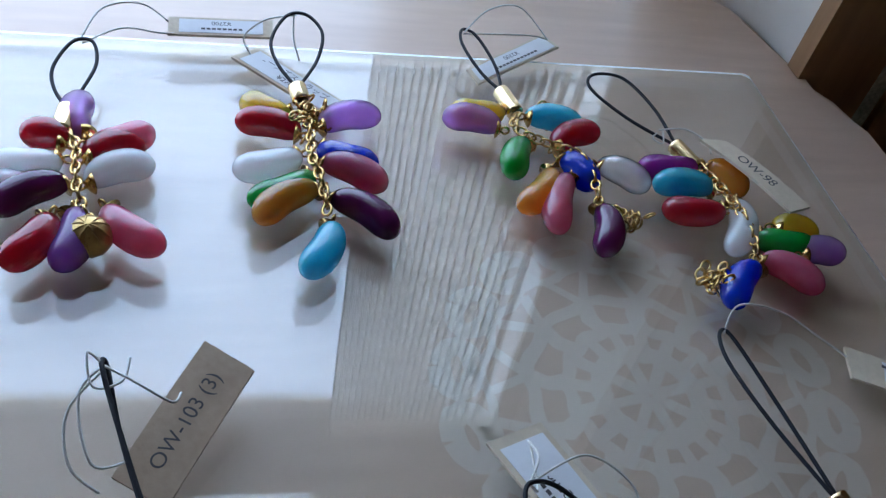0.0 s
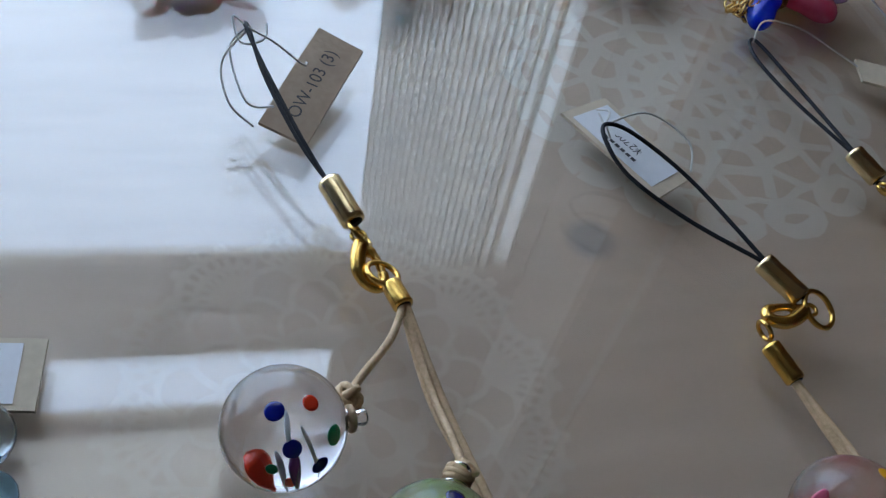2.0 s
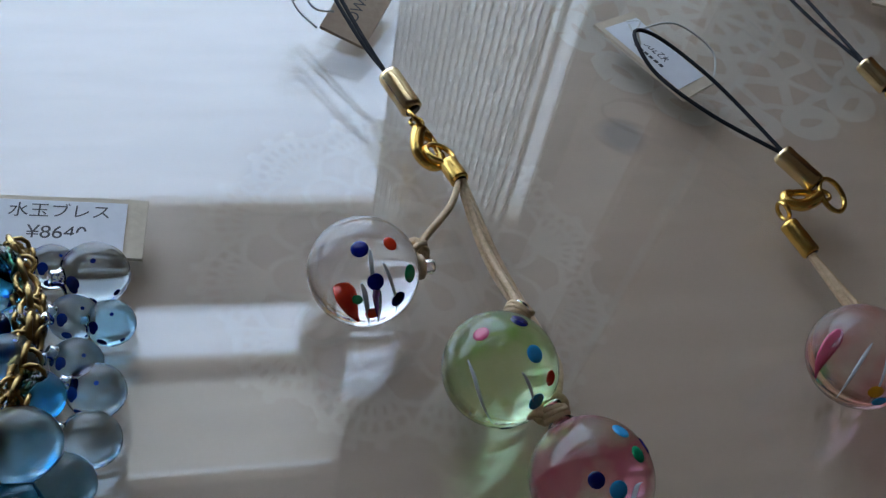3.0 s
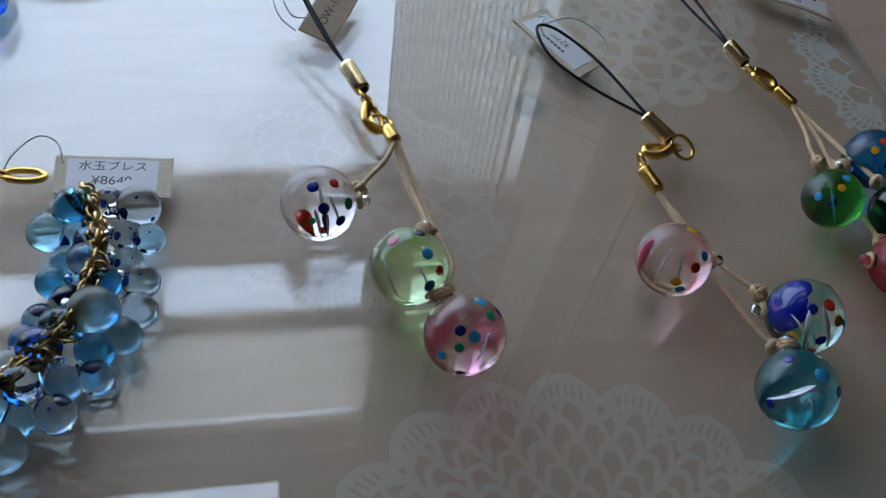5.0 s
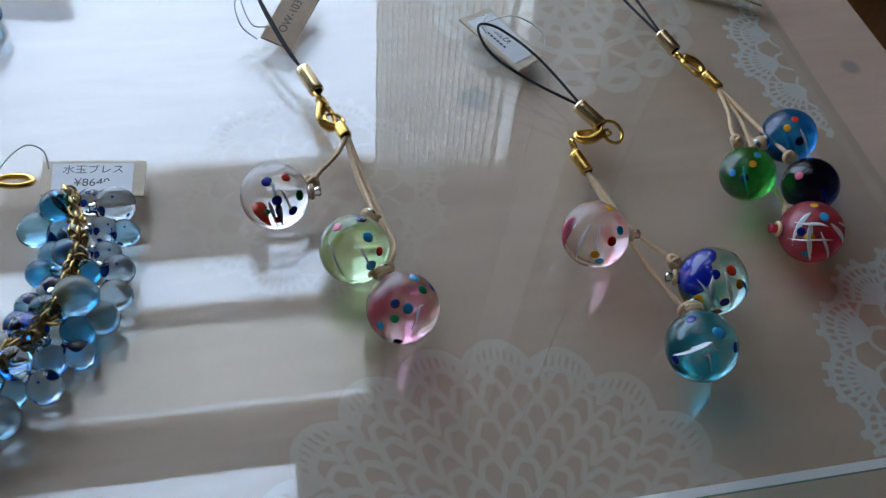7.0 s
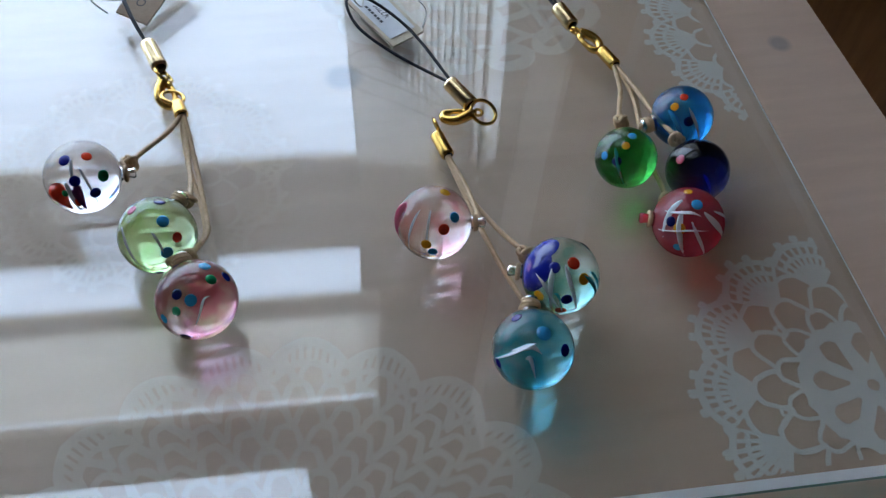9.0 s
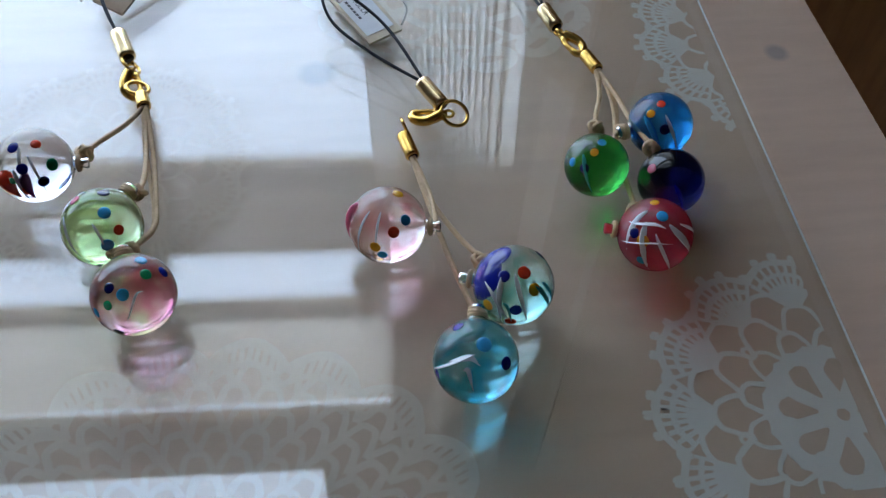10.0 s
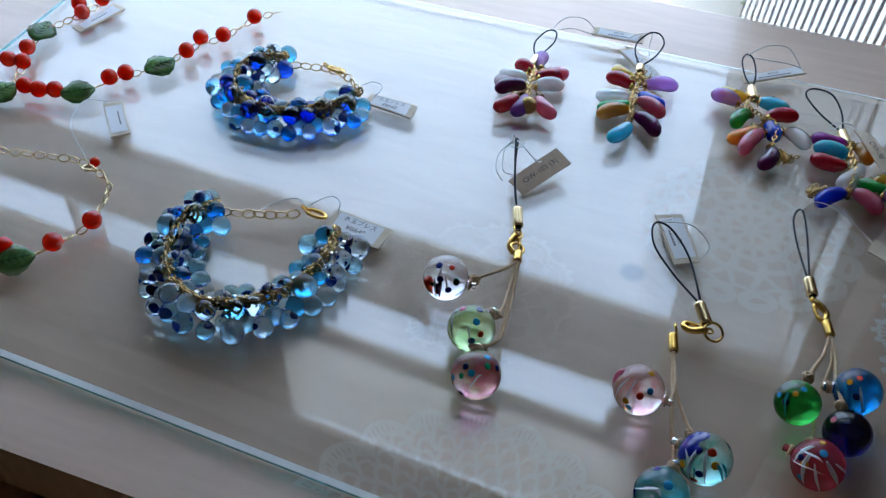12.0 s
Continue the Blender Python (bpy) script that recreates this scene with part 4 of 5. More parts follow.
glass_ball(c_strap, (123.9, -61.4, 7.4), 7.4, G_NAVY, "very dark navy glass ball",
           [(180, 40, 0.9, "rose")], [(250, 40, 30, -60, 0.8, "blue")], None)
glass_ball(c_strap, (115.9, -76.3, 7.9), 7.9, G_RUBY, "ruby pink glass ball with white ribbons",
           [(245, 80, 1, "sky"), (201, 33, 0.9, "navy"), (223, 32, 1.05, "yellow"), (233, -1, 0.85, "sky"), (108, 67, 0.8, "yellow")],
           [(165 + 38 * k, 66 - 8 * (k % 3), 52, -90, 0.75 + 0.25 * (k % 2), "white", 0.985) for k in range(5)] + [(175, 35, 90, 25, 0.9, "white", 0.985), (190, 5, 90, 30, 0.7, "white", 0.985)], (165, 0.0), False)


# ---- bean straps ----
def bean(parent, x0, y0, x1, y1, colour, bow, z0=6.2, z1=4.0, r=3.35):
    """A kidney-shaped drop with its little gold cap, from the chain end to its far end."""
    p, q = V(x0, y0, z0), V(x1, y1, z1)
    d = q - p
    l = d.length
    d = d.normalized()
    side = Vector((-d.y, d.x, 0)).normalized()
    n = 15
    pts, rad = [], []
    for k in range(n):
        s = -math.cos(math.pi * k / (n - 1)) * 0.5 + 0.5
        pts.append(p + d * l * s + side * bow * MM * (4 * s * (1 - s)) + Vector((0, 0, 0.4 * MM * math.sin(math.pi * s))))
        e = abs(2 * s - 1)
        rad.append(max(0.03, (1 - e ** 3.2) ** 0.5) * (0.90 + 0.20 * s) * r * MM)
    bm = bmesh.new()
    tube(bm, pts, rad, 18)
    b = part("bean_drop", bm, bean_mat(colour), parent)
    bm = bmesh.new()
    tube(bm, [p - d * 0.3 * MM, p + d * 0.35 * MM, p + d * 0.95 * MM], [0.8 * MM, 1.7 * MM, 2.3 * MM], 14)
    ring(bm, p - d * 1.2 * MM, 0.95 * MM, 0.3 * MM, side, 10)
    part("drop_cap", bm, SOFT_GOLD, b, "gold-coloured end cap")
    return b


def bean_strap(label, beans, chain, tube_ends, cord, charm=()):
    t = thing("bean_strap", label, "phone strap", "phone straps with bean drops")
    loop(t, cord)
    cord_end(t, *tube_ends)
    bm = bmesh.new()
    chain_links(bm, [V(*p) for p in chain], 1.9 * MM, 1.0 * MM, 0.30 * MM)
    part("chain", bm, SOFT_GOLD, t, "fine gold-coloured chain")
    for i, (x0, y0, x1, y1, c) in enumerate(beans):
        z0 = 3.9 + 0.6 * ((i * 7) % 3) / 2
        bean(t, x0, y0, x1, y1, c, (2.5, -2.2, 2.0)[i % 3], z0, 3.4 + 0.12 * ((i * 5) % 3))
    for x, y, z, kind in charm:
        bm = bmesh.new()
        if kind == "bell":
            ball(bm, V(x, y, z), 4.0 * MM, 24, (1, 1, 0.95))
            for k in range(5):
                ring(bm, V(x, y, z), 3.90 * MM, 0.17 * MM, (math.cos(0.63 * k), math.sin(0.63 * k), 0.15), 26)
            ring(bm, V(x, y + 4.4, z), 1.1 * MM, 0.35 * MM, (1, 0, 0), 12)
            part("bell", bm, BRASS, t, "ribbed antique gold bell")
        else:
            rng = random.Random(int(x))
            for k in range(26):
                ring(bm, V(x + rng.gauss(0, 2.0), y + rng.gauss(0, 2.2), max(1.2, z + rng.gauss(0, 1.3))), 0.95 * MM, 0.3 * MM, (rng.gauss(0, 1), rng.gauss(0, 1), rng.gauss(0, 1)), 9, 1.4)
            part("chain_tail", bm, SOFT_GOLD, t, "gathered gold-coloured chain end")
    return t


bean_strap("phone strap with red, white, purple and pink glass beans", [
    (-17.8, 95.7, -17.8, 108.8, "lilac"), (-17.1, 93.0, -5.6, 98.9, "pink"), (-17.3, 87.7, -6.1, 93.2, "red"), (-16.5, 81.3, -4.3, 86.9, "white"),
    (-12.6, 74.8, -2.0, 65.0, "pink"), (-21.5, 87.6, -34.1, 88.2, "white"), (-21.9, 81.5, -34.7, 83.2, "blush"), (-19.5, 81.2, -32.2, 73.5, "purple"),
    (-22.5, 72.3, -29.6, 61.1, "red"), (-18.9, 74.3, -21.1, 60.3, "violet"), (-21.3, 92.4, -29.6, 94.6, "red")],
    [(-21.6, 95.5, 5), (-19.0, 90, 6.6), (-18.5, 82, 7.2), (-17.5, 75, 6.6), (-14.9, 69, 5)],
    ((-21.4, 102.6, 5.4), (-22.2, 95.4, 5.0)),
    [(-21.5, 102.2, 5.4), (-24.4, 108, 6.0), (-25.0, 114.2, 7.0), (-21.6, 121.6, 8.4), (-17.6, 122.0, 8.4), (-16.6, 116, 7.0), (-19.0, 108, 6.0), (-21.2, 102.2, 5.4)],
    [(-15.2, 66.8, 4.6, "bell")])
bean_strap("phone strap with beans in nine colours on a gold chain", [
    (24.0, 105.1, 14.9, 111.0, "yellow"), (25.1, 97.5, 11.8, 101.5, "red"), (24.6, 90.9, 10.6, 87.5, "white"), (26.4, 85.7, 13.0, 78.5, "green"),
    (27.6, 80.6, 15.1, 71.5, "orange"), (28.7, 70.4, 21.9, 58.3, "aqua"), (29.6, 100.6, 44.3, 105.2, "lilac"), (29.0, 94.3, 41.2, 89.7, "blue"),
    (28.4, 88.4, 41.4, 81.4, "pink"), (29.2, 78.2, 41.2, 67.7, "purple")],
    [(26.0, 105, 7), (27.0, 96, 6.6), (26.4, 88, 7.2), (27.8, 80, 6.6), (28.3, 70, 5)],
    ((25.3, 110.6, 7.4), (26.2, 106.4, 6.6)),
    [(25.2, 110.4, 7.4), (21.6, 117, 8.6), (20.6, 124.4, 9.8), (24.6, 132.4, 11.4), (29.4, 133.4, 11.4), (32.6, 127.6, 10.4), (30.6, 119, 8.6), (25.8, 110.4, 7.4)],
    [(27.2, 102.4, 6.0, "tail")])
bean_strap("phone strap with yellow, aqua, green and clear beans", [
    (74.5, 109.4, 62.0, 110.7, "yellow"), (71.8, 101.8, 59.0, 105.5, "lilac"), (79.4, 106.3, 93.3, 103.5, "aqua"), (84.1, 95.9, 97.7, 102.3, "red"),
    (77.5, 97.4, 72.7, 85.9, "green"), (83.8, 92.1, 88.2, 82.4, "blue"), (80.5, 88.4, 69.8, 76.9, "orange"), (84.5, 85.7, 77.6, 68.7, "pink"),
    (92.2, 89.5, 102.7, 82.2, "opal"), (88.5, 76.8, 84.3, 63.2, "purple")],
    [(77.2, 107, 5), (74.4, 100, 6.6), (79.5, 94.5, 7), (87.5, 90, 7), (88.6, 80, 6), (87.5, 75, 5)],
    ((75.4, 116.4, 4.6), (77.5, 108.0, 4.2)),
    [(75.6, 116.0, 4.6), (71.8, 123, 5.2), (69.0, 133, 6.4), (70.2, 138.6, 7.0), (73.6, 136.4, 6.6), (76.2, 126, 5.4), (75.9, 116, 4.6)],
    [(94.6, 73.6, 2.4, "tail"), (86.0, 110.0, 2.2, "tail")])
bean_strap("phone strap with magenta, aqua, red and green beans", [
    (118.7, 91.4, 104.1, 92.1, "magenta"), (119.6, 81.8, 105.2, 83.4, "aqua"), (118.9, 75.1, 104.7, 77.7, "red"), (123.9, 78.9, 115.5, 63.2, "white"),
    (123.5, 67.9, 137.4, 64.9, "green"), (131.8, 60.9, 143.7, 60.7, "lilac"), (121.1, 60.0, 132.1, 50.8, "pink"), (119.9, 57.8, 109.6, 47.1, "blue"),
    (129.4, 69.4, 139.0, 66.0, "yellow"), (121.3, 91.0, 126.5, 81.4, "orange")],
    [(118.4, 90, 5), (119.2, 82, 6.6), (121.0, 74, 6.6), (120.6, 66, 6.4), (118.6, 57, 5), (110.5, 56, 4)],
    ((115.6, 98.2, 4.4), (118.6, 90.0, 4.0)),
    [(115.8, 97.8, 4.4), (106.0, 106.6, 5.2), (99.0, 116.6, 6.4), (101.4, 121.8, 7.0), (109.6, 121.2, 6.6), (114.8, 110.6, 5.4), (116.1, 97.8, 4.4)],
    [(108.4, 54.8, 3.4, "tail")])

# ---- the straps' tags ----
price_tag([(22.2, 134.4, 3.4), (-2.2, 133.0, 3.6), (-2.0, 139.0, 4.4), (22.4, 140.4, 4.2)], "small cream price tag with a white label", CREAM,
          [("||||||||", 1.3, 1.0), ("¥2700", 1.8, -1.0)],
          string=[[(-20.4, 122.0, 8.2), (-16, 133, 10), (-8, 139, 8), (-2, 137, 5)], [(-19.6, 121.6, 8.2), (-12, 130, 7), (-4, 132, 5), (0, 134, 4)]])
price_tag([(18.2, 131.0, 2.6), (38.2, 112.0, 1.0), (31.9, 108.6, 0.9), (12.0, 126.6, 2.6)], "cream price tag with a white label under a cord", CREAM,
          [("ビーンズストラップ", 2.2, 1.2), ("¥2700", 2.2, -1.4)], margin=(0.06, 0.06, 0.1, 0.1),
          string=[[(27, 133, 11.4), (20, 134, 9), (15, 131, 6), (16.5, 128, 3.2)], [(26.4, 133, 11.4), (26.2, 128, 8), (27.4, 124, 5)]])
price_tag([(98.5, 139.6, 2.4), (72.4, 123.6, 0.6), (70.6, 129.4, 0.6), (95.4, 145.4, 2.2)], "cream price tag with a white label on the glass edge", CREAM,
          [("||||||||||||", 1.4, 1.2), ("¥2700", 2.0, -1.0)], margin=(0.04, 0.04, 0.08, 0.12),
          string=[[(70.6, 137.6, 7.0), (78, 144, 10), (88, 148, 9), (95.6, 141.8, 3.6)], [(70.2, 137, 6.8), (80, 139, 6), (90, 141, 5), (95.6, 141.8, 3.6)]])
price_tag([(126.4, 94.6, 8.2), (136.8, 70.8, 9.2), (131.0, 69.4, 9.0), (119.6, 95.2, 8.0)], "long cream paper tag with a handwritten code", CREAM,
          [("OW-98", 3.6, 0.0)], paper=False, curl=0.8,
          string=[[(112.6, 102.0, 5.6), (118.4, 100.4, 7.4), (122.6, 96.4, 7.0), (122.4, 92.4, 6.6)], [(112.0, 101.4, 5.2), (110.6, 100.0, 4.6), (112.8, 98.4, 4.4), (113.6, 101.6, 5.6)]])
price_tag([(-9.6, 19.2, 1.6), (4.2, 40.8, 6.0), (12.0, 35.4, 4.6), (-1.8, 13.8, 0.8)], "brown kraft tag with a handwritten code", KRAFT,
          [("OW-103 (3)", 3.5, 0.0)], paper=False, curl=0.4,
          string=[[(-10.8, 31.0, 13.8), (-14, 27, 12), (-12, 18, 8), (-7, 20, 5)], [(-10.6, 31.2, 13.6), (-6, 29, 12), (-1, 28, 8), (0.4, 31, 6)],
                  [(-10.8, 31.4, 13.8), (-13, 33, 14.6), (-12, 28, 12.8), (-8, 29, 12.6), (-7, 33, 13)], [(-11, 30, 13.6), (-15.5, 25, 11), (-15, 18, 8), (-11, 15, 5)]])
price_tag([(61.5, -2.8, 0.8), (49.8, 21.0, 1.0), (59.8, 23.4, 2.6), (70.4, 1.6, 1.4)], "cream price tag with a white label under a black cord", CREAM,
          [("||||||", 1.5, 2.2), ("¥2700", 2.6, -0.4), ("¥4¥-E-E", 1.7, -3.0)], margin=(0.1, 0.08, 0.1, 0.1),
          string=[[(52.0, 8.8, 9.8), (55.4, 14, 8), (56.4, 19.6, 3.6)], [(52.0, 8.6, 9.8), (64, 14, 7.4), (72, 9.0, 4.4), (70.4, 2.6, 2.6)], [(52, 8.4, 9.6), (55, 10, 5), (56.6, 18.6, 3.4)]])
price_tag([(131.3, 37.6, 1.4), (153.2, 24.0, 1.6), (151.0, 17.4, 0.8), (129.3, 30.4, 0.8)], "cream price tag with a white label, slightly curled", CREAM,
          [("|||||||||||", 1.4, 1.3), ("¥2700", 2.2, -1.2)], margin=(0.1, 0.04, 0.1, 0.12), curl=0.8,
          string=[[(102.6, 39.8, 4.8), (108, 45.6, 6.4), (118, 44.6, 5.2), (126, 39, 3), (131.0, 35, 1.6)]])


# ---- drop bracelets ----
CM = {
    "clear": ((0.82, 0.93, 0.985), 0.0), "mist": ((0.72, 0.89, 0.98), 0.28), "ice": ((0.46, 0.80, 0.98), 0.0), "frost": ((0.52, 0.83, 0.97), 0.30),
    "teal": ((0.38, 0.70, 0.84), 0.0), "aqua": ((0.36, 0.74, 0.95), 0.0), "cyan": ((0.10, 0.55, 0.92), 0.0), "cobalt": ((0.015, 0.07, 0.55), 0.0), "royal": ((0.02, 0.22, 0.76), 0.0),
}


SPOTS = {"navy": (0.008, 0.022, 0.20), "blue": (0.02, 0.09, 0.50)}


def drop_mesh(mat_name, dots):
    """A small glass drop with a neck and loop on top; its origin is the drop's middle."""
    bm = bmesh.new()
    ball(bm, Vector((0, 0, 0)), 1.0, 24, (1, 1, 1.06))
    tube(bm, [Vector((0, 0, z)) for z in (0.95, 1.15, 1.3)], [0.34, 0.24, 0.26], 10)
    me = bpy.data.meshes.new("drop")
    bm.normal_update()
    bm.to_mesh(me)
    bm.free()
    for f in me.polygons:
        f.use_smooth = True
    col, rough = CM[mat_name]
    me.materials.append(glass_mat("drop_%s_%s" % (mat_name, dots), col, rough, spots=SPOTS[dots] if dots else None))
    return me


def bracelet(label, path, chain_path, mixes, count, rnd, clasp, r0=3.6):
    t = thing("drop_bracelet", label, "bracelet", "glass drop bracelets")
    rng = random.Random(rnd)
    bm = bmesh.new()
    line = spline([V(*p) for p in path], 10)
    chain_links(bm, [V(x, y, z + 4.6) for x, y, z in path], 2.0 * MM, 1.5 * MM, 0.42 * MM)
    for p in line[::2]:
        for k in range(3):
            c = p + Vector((rng.gauss(0, 0.9), rng.gauss(0, 0.9), rng.uniform(2.0, 5.2))) * MM
            ring(bm, c, 1.35 * MM, 0.34 * MM, (rng.gauss(0, 1), rng.gauss(0, 1), rng.gauss(0, 0.7)), 9)
    part("bead_chain", bm, CHAIN, t, "dense antique gold chain")
    bm = bmesh.new()
    chain_links(bm, [V(*p) for p in chain_path], 4.2 * MM, 1.7 * MM, 0.38 * MM)
    part("extender_chain", bm, PALE_GOLD, t, "bare gold-coloured chain")
    meshes = [drop_mesh(m, d) for m, d in mixes]
    placed = []
    for k in range(count):
        best = None
        for tries in range(30):
            s = (k + rng.random()) / count * (len(line) - 2)
            i = int(s)
            p = line[i].lerp(line[i + 1], s - i)
            d = (line[i + 1] - line[i]).normalized()
            side = Vector((-d.y, d.x, 0)).normalized()
            r = r0 * rng.choice((0.82, 0.92, 1.0, 1.05, 1.15)) * MM
            top = rng.random() < 0.12
            off = rng.choice((-1, 1)) * (rng.uniform(0.3, 0.9) if top else rng.uniform(1.05, 2.3)) * r0 * MM
            c = p + side * off
            c.z = r + (rng.uniform(0.5, 1.1) * r0 * MM if top else 0.0)
            gap = min([(c - q).length - r - qr for q, qr in placed], default=1)
            if best is None or gap > best[0]:
                best = (gap, c, r, p)
            if gap > 0.0:
                break
        gap, c, r, p = best
        if gap < -0.55 * r:
            continue
        placed.append((c, r))
        ob = new("drop", rng.choice(meshes))
        ob.parent = t
        aim = (p + Vector((0, 0, 3.4 * MM)) - c)
        ob.matrix_local = Matrix.LocRotScale(c, aim.to_track_quat("Z", "Y"), (r, r, r))
    bm = bmesh.new()
    c, axis, along = clasp
    ring(bm, V(*c), 2.6 * MM, 0.75 * MM, axis, 20, 1.6, along)
    ring(bm, V(c[0] - 5, c[1] + 1, c[2]), 1.9 * MM, 0.45 * MM, (0.3, 1, 0.4), 14)
    part("clasp", bm, GOLD, t, "gold-coloured spring clasp")
    return t


bracelet("bracelet of clear and pale blue glass drops on the glass",
         [(-109, -39, 3.5), (-116, -49, 4.0), (-115, -61, 4.2), (-110, -73, 4.2), (-100, -82, 4.2), (-88, -85, 4.2), (-76, -81, 4.2), (-66, -73, 4.2), (-60, -62, 4.2), (-58, -48, 4.2), (-61, -36, 3.6)],
         [(-109, -39, 3.0), (-102, -36.5, 2), (-94, -34, 2), (-86, -32, 2.4), (-80, -28.5, 2.4)],
         [("clear", "navy"), ("ice", None), ("clear", "blue"), ("frost", None), ("ice", "blue"), ("teal", None), ("mist", "blue"), ("cyan", None), ("royal", None), ("clear", "blue"), ("ice", "navy"), ("clear", "blue"), ("aqua", None), ("clear", "navy"), ("ice", "navy"), ("aqua", "blue"), ("clear", None)],
         92, 4, ((-73.5, -26.5, 2.6), (0.1, 0.4, 1), (1, -0.1, 0)), 4.0)
bracelet("bracelet of cobalt and sky blue glass drops on the glass",
         [(-128, 58, 4.0), (-139, 53, 4.2), (-143, 42, 4.2), (-138, 29, 4.2), (-127, 21, 4.2), (-113, 20, 4.2), (-100, 26, 4.2), (-90, 36, 4.0), (-87, 46, 3.4)],
         [(-127, 59, 3), (-118, 62, 2), (-108, 63, 2.2), (-98, 60, 2.2), (-91, 53, 2.2), (-87, 46, 2.6)],
         [("cobalt", None), ("royal", None), ("cyan", None), ("clear", None), ("cobalt", None), ("ice", "blue"), ("clear", "blue"), ("clear", None), ("ice", None), ("aqua", None), ("cobalt", None)],
         96, 9, ((-106, 63.5, 2.6), (0.1, 0.4, 1), (1, -0.1, 0)), 4.1)
price_tag([(-67.5, -20.4, 1.2), (-43.0, -23.4, 1.0), (-44.4, -34.6, 0.8), (-68.0, -30.8, 0.8)], "cream price tag with a printed white label by a bracelet", CREAM,
          [("水玉ブレス", 2.9, 2.4), ("¥8640", 3.3, -1.6)], margin=(0.1, 0.12, 0.08, 0.08),
          string=[[(-66, -23, 2), (-67, -18.6, 4), (-71, -17.5, 5), (-76, -22, 4), (-78, -27, 3)], [(-78, -25, 3), (-84, -22, 3.4), (-92, -27, 2.4), (-96, -33, 1.6), (-99, -36, 1)]])
price_tag([(-84.6, 54.0, 1.0), (-61.8, 52.6, 1.0), (-61.6, 43.6, 0.8), (-84.4, 46.6, 0.8)], "cream price tag with a printed white label by a blue bracelet", CREAM,
          [("水玉ブレス", 2.6, 1.8), ("¥8640", 2.8, -1.4)], margin=(0.1, 0.12, 0.08, 0.08),
          string=[[(-82, 52, 1.8), (-80, 57, 4), (-86, 59, 4), (-91, 54, 3)]])


# ---- coral and leaf necklace ----
CORAL = milky_mat("coral_glass", (0.84, 0.07, 0.015), (0.66, 0.035, 0.008), 0.5)
LEAF_G = milky_mat("leaf_green_glass", (0.26, 0.46, 0.19), (0.05, 0.16, 0.04), 0.55)


VEIN = rough_mat("dark_leaf_glass", (0.03, 0.10, 0.03), (0.02, 0.06, 0.015), 300.0, (0.1, 0.25), 0.6, 0.0)


def glass_leaf(parent, x, y, ang, length=14.5):
    bm = bmesh.new()
    rows_ = []
    a = radians(ang)
    u, w = Vector((math.cos(a), math.sin(a), 0)), Vector((-math.sin(a), math.cos(a), 0))
    for k in range(10):
        s = k / 9
        half = length * 0.44 * math.sin(math.pi * (0.06 + 0.90 * s)) ** 0.8 * (1 + 0.10 * (k % 2))
        mid = V(x, y, 0) + u * (s - 0.5) * length * MM
        rows_.append([bm.verts.new(mid + w * half * e * MM + Vector((0, 0, (h + 1.7 + 1.6 * e * math.sin(math.pi * s)) * MM))) for e, h in ((-1, 1.2), (-0.5, 2.4), (0, 1.9), (0.5, 2.4), (1, 1.2), (0.5, 0.5), (0, 0.4), (-0.5, 0.5))])
    for r0, r1 in zip(rows_, rows_[1:]):
        for i in range(8):
            bm.faces.new((r0[i], r0[(i + 1) % 8], r1[(i + 1) % 8], r1[i]))
    bm.faces.new(rows_[0][::-1])
    bm.faces.new(rows_[-1])
    leaf = part("glass_leaf", bm, LEAF_G, parent, "green glass leaf")
    bm = bmesh.new()
    spine = [V(x, y, 0) + u * (s - 0.5) * length * 0.92 * MM + Vector((0, 0, 3.75 * MM)) for s in (0, 0.25, 0.5, 0.75, 1.0)]
    tube(bm, spine, 0.22 * MM, 5)
    for s in (0.22, 0.38, 0.54, 0.70):
        for side in (-1, 1):
            root = V(x, y, 0) + u * (s - 0.5) * length * MM + Vector((0, 0, 3.75 * MM))
            tip = root + (u * 0.13 + w * side * 0.24) * length * MM + Vector((0, 0, (0.45 + 0.55 * side) * MM))
            tube(bm, [root, tip], [0.20 * MM, 0.08 * MM], 5)
    part("vein", bm, VEIN, leaf, "darker green veins")


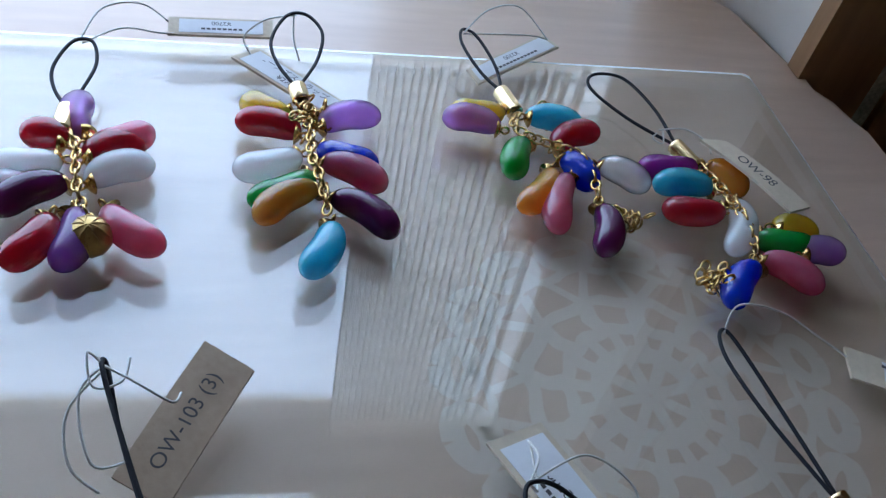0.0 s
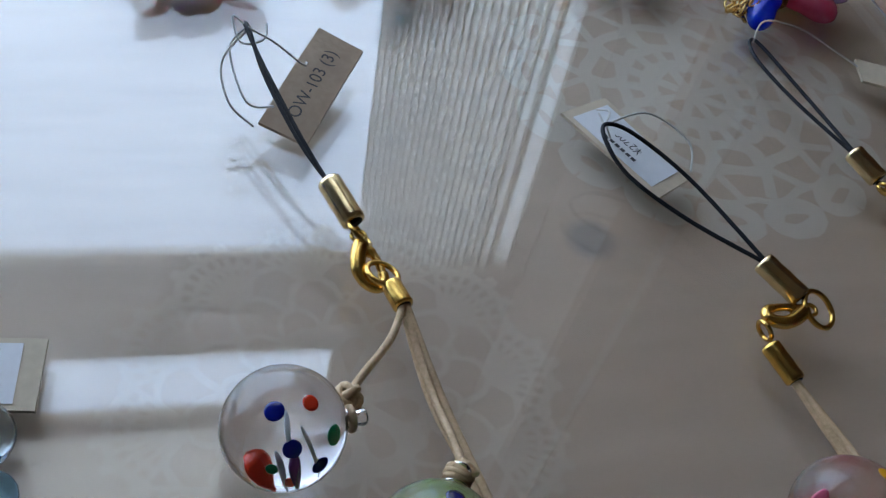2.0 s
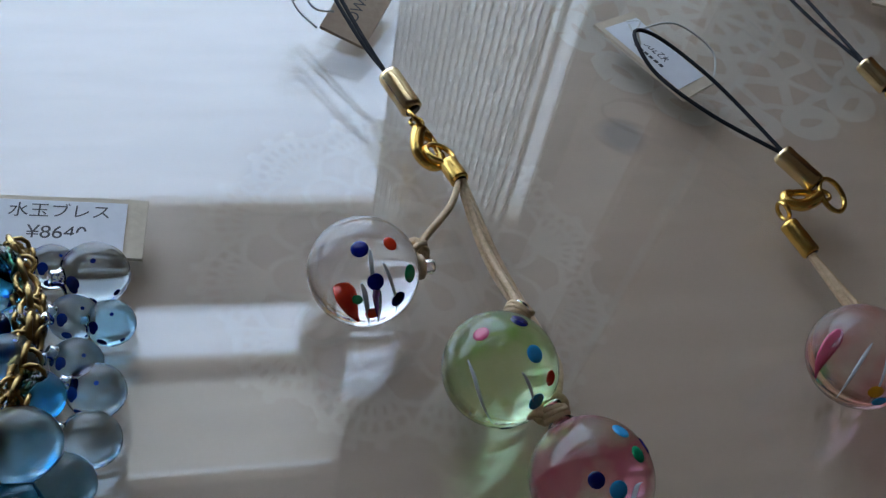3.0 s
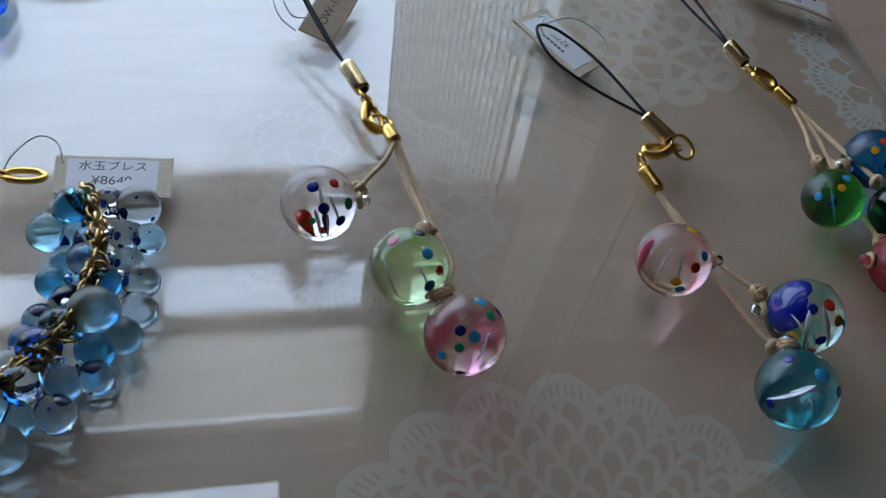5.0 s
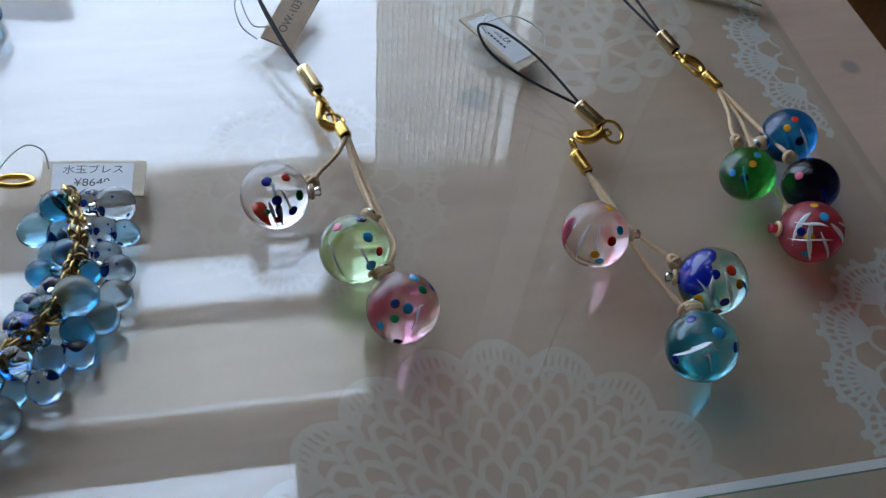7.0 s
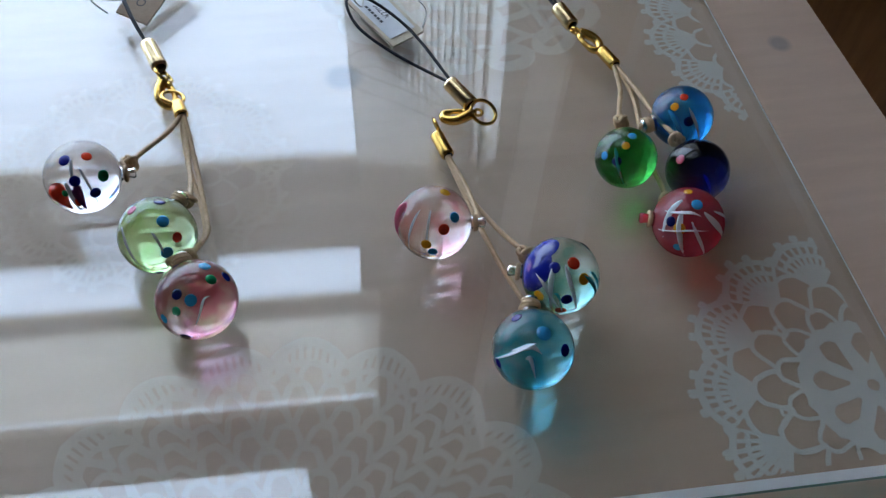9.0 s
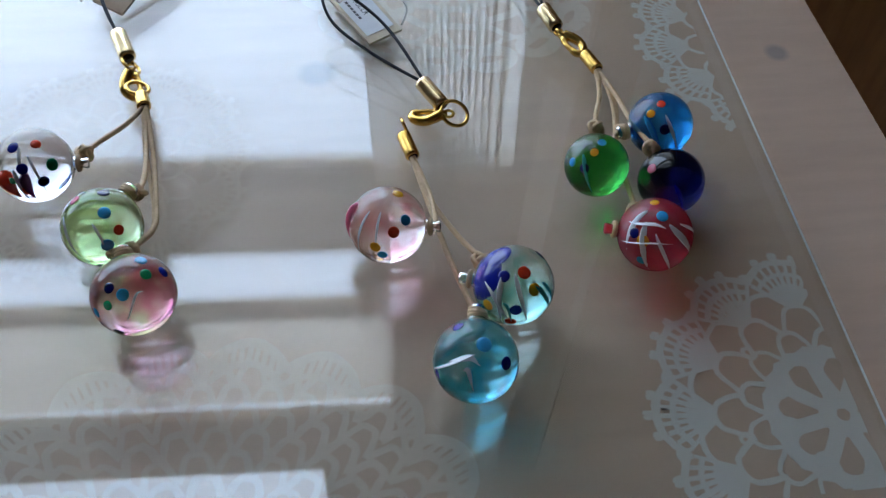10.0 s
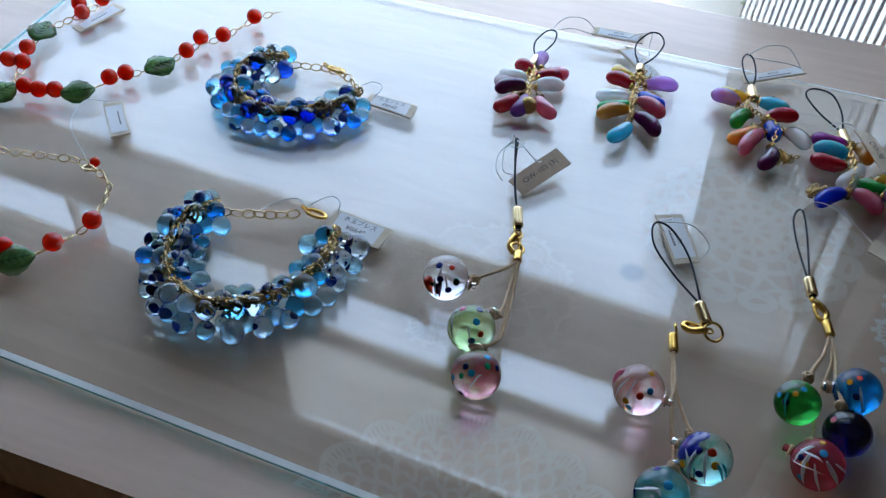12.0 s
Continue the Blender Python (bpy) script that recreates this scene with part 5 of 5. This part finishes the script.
def necklace():
    t = thing("necklace", "gold chain necklace with coral red beads and green glass leaves", "necklace")
    up = [(-152, 100), (-161, 88.4), (-167.2, 68.8), (-176, 57), (-182, 37), (-192.8, 25.6), (-204.6, 7), (-214.4, 3.4), (-228, 1.2), (-236, 3), (-241, 16), (-246.4, 26), (-249, 40), (-245, 54), (-241, 61), (-239, 75), (-232, 96)]
    low = [(-236, 3), (-240, -20), (-228, -38), (-211.6, -37.8), (-193, -34.6), (-178.8, -32), (-170.9, -33.5), (-160, -38), (-155.7, -43), (-153.6, -52), (-150.7, -60.8), (-157.4, -75.8), (-165, -87), (-173, -84.2), (-190, -92), (-206, -98)]
    for pts in (up, low[2:]):
        bm = bmesh.new()
        chain_links(bm, [V(x, y, 1.9) for x, y in pts], 4.6 * MM, 1.6 * MM, 0.34 * MM)
        part("chain", bm, PALE_GOLD, t, "gold-coloured oval link chain")
    bm = bmesh.new()
    ball(bm, Vector(), 3.7 * MM, 24)
    first = part("coral_bead", bm, CORAL, t)
    spots = [(-161, 88.4), (-167.2, 68.8), (-175.9, 62.8), (-176.5, 50.9), (-192.8, 25.6), (-197.7, 20), (-214.4, 3.4), (-221.2, 1), (-228.6, 1.2), (-241.1, 16.2), (-248.4, 15.4), (-246.4, 26.4),
             (-240.9, 61.2), (-247, 67.3), (-239, 75.2), (-150.7, -60.8), (-157.4, -75.8), (-173, -84.2), (-170.9, -30.4)]
    for i, (x, y) in enumerate(spots):
        ob = first if i == 0 else new("coral_bead", first.data)
        ob.parent = t
        k = 0.55 if i == len(spots) - 1 else 1.0
        ob.matrix_local = Matrix.LocRotScale(V(x, y, 3.7 * k), None, (k, k, k))
    for x, y, a in ((-182, 36.6, 60), (-204.8, 6.4, 35), (-249.4, 41, 100), (-236, -6, 70), (-165.4, -88, 40)):
        glass_leaf(t, x, y, a)
    bm = bmesh.new()
    ring(bm, V(-170.9, -34.6, 2.2), 2.6 * MM, 0.6 * MM, (0, 0.4, 1), 16)
    part("clasp", bm, PALE_GOLD, t)


necklace()
price_tag([(-184.6, 9.6, 0.8), (-168.6, -8.4, 0.8), (-174.8, -14.0, 0.8), (-191.4, 4.4, 0.8)], "cream price tag with a white label by the necklace", CREAM,
          [("||||||||", 1.3, 1.2)], margin=(0.12, 0.08, 0.08, 0.08),
          string=[[(-189, 6, 2), (-196, 0, 5), (-192, -16, 5), (-178, -28, 3), (-172, -33, 2)]])
price_tag([(-239.8, 50.5, 0.8), (-232.7, 76.5, 0.8), (-225.6, 74.2, 0.8), (-233.7, 48.7, 0.8)], "cream price tag with a white label by the coral beads", CREAM,
          [("||||||||", 1.3, 0.0)], margin=(0.12, 0.08, 0.08, 0.08))
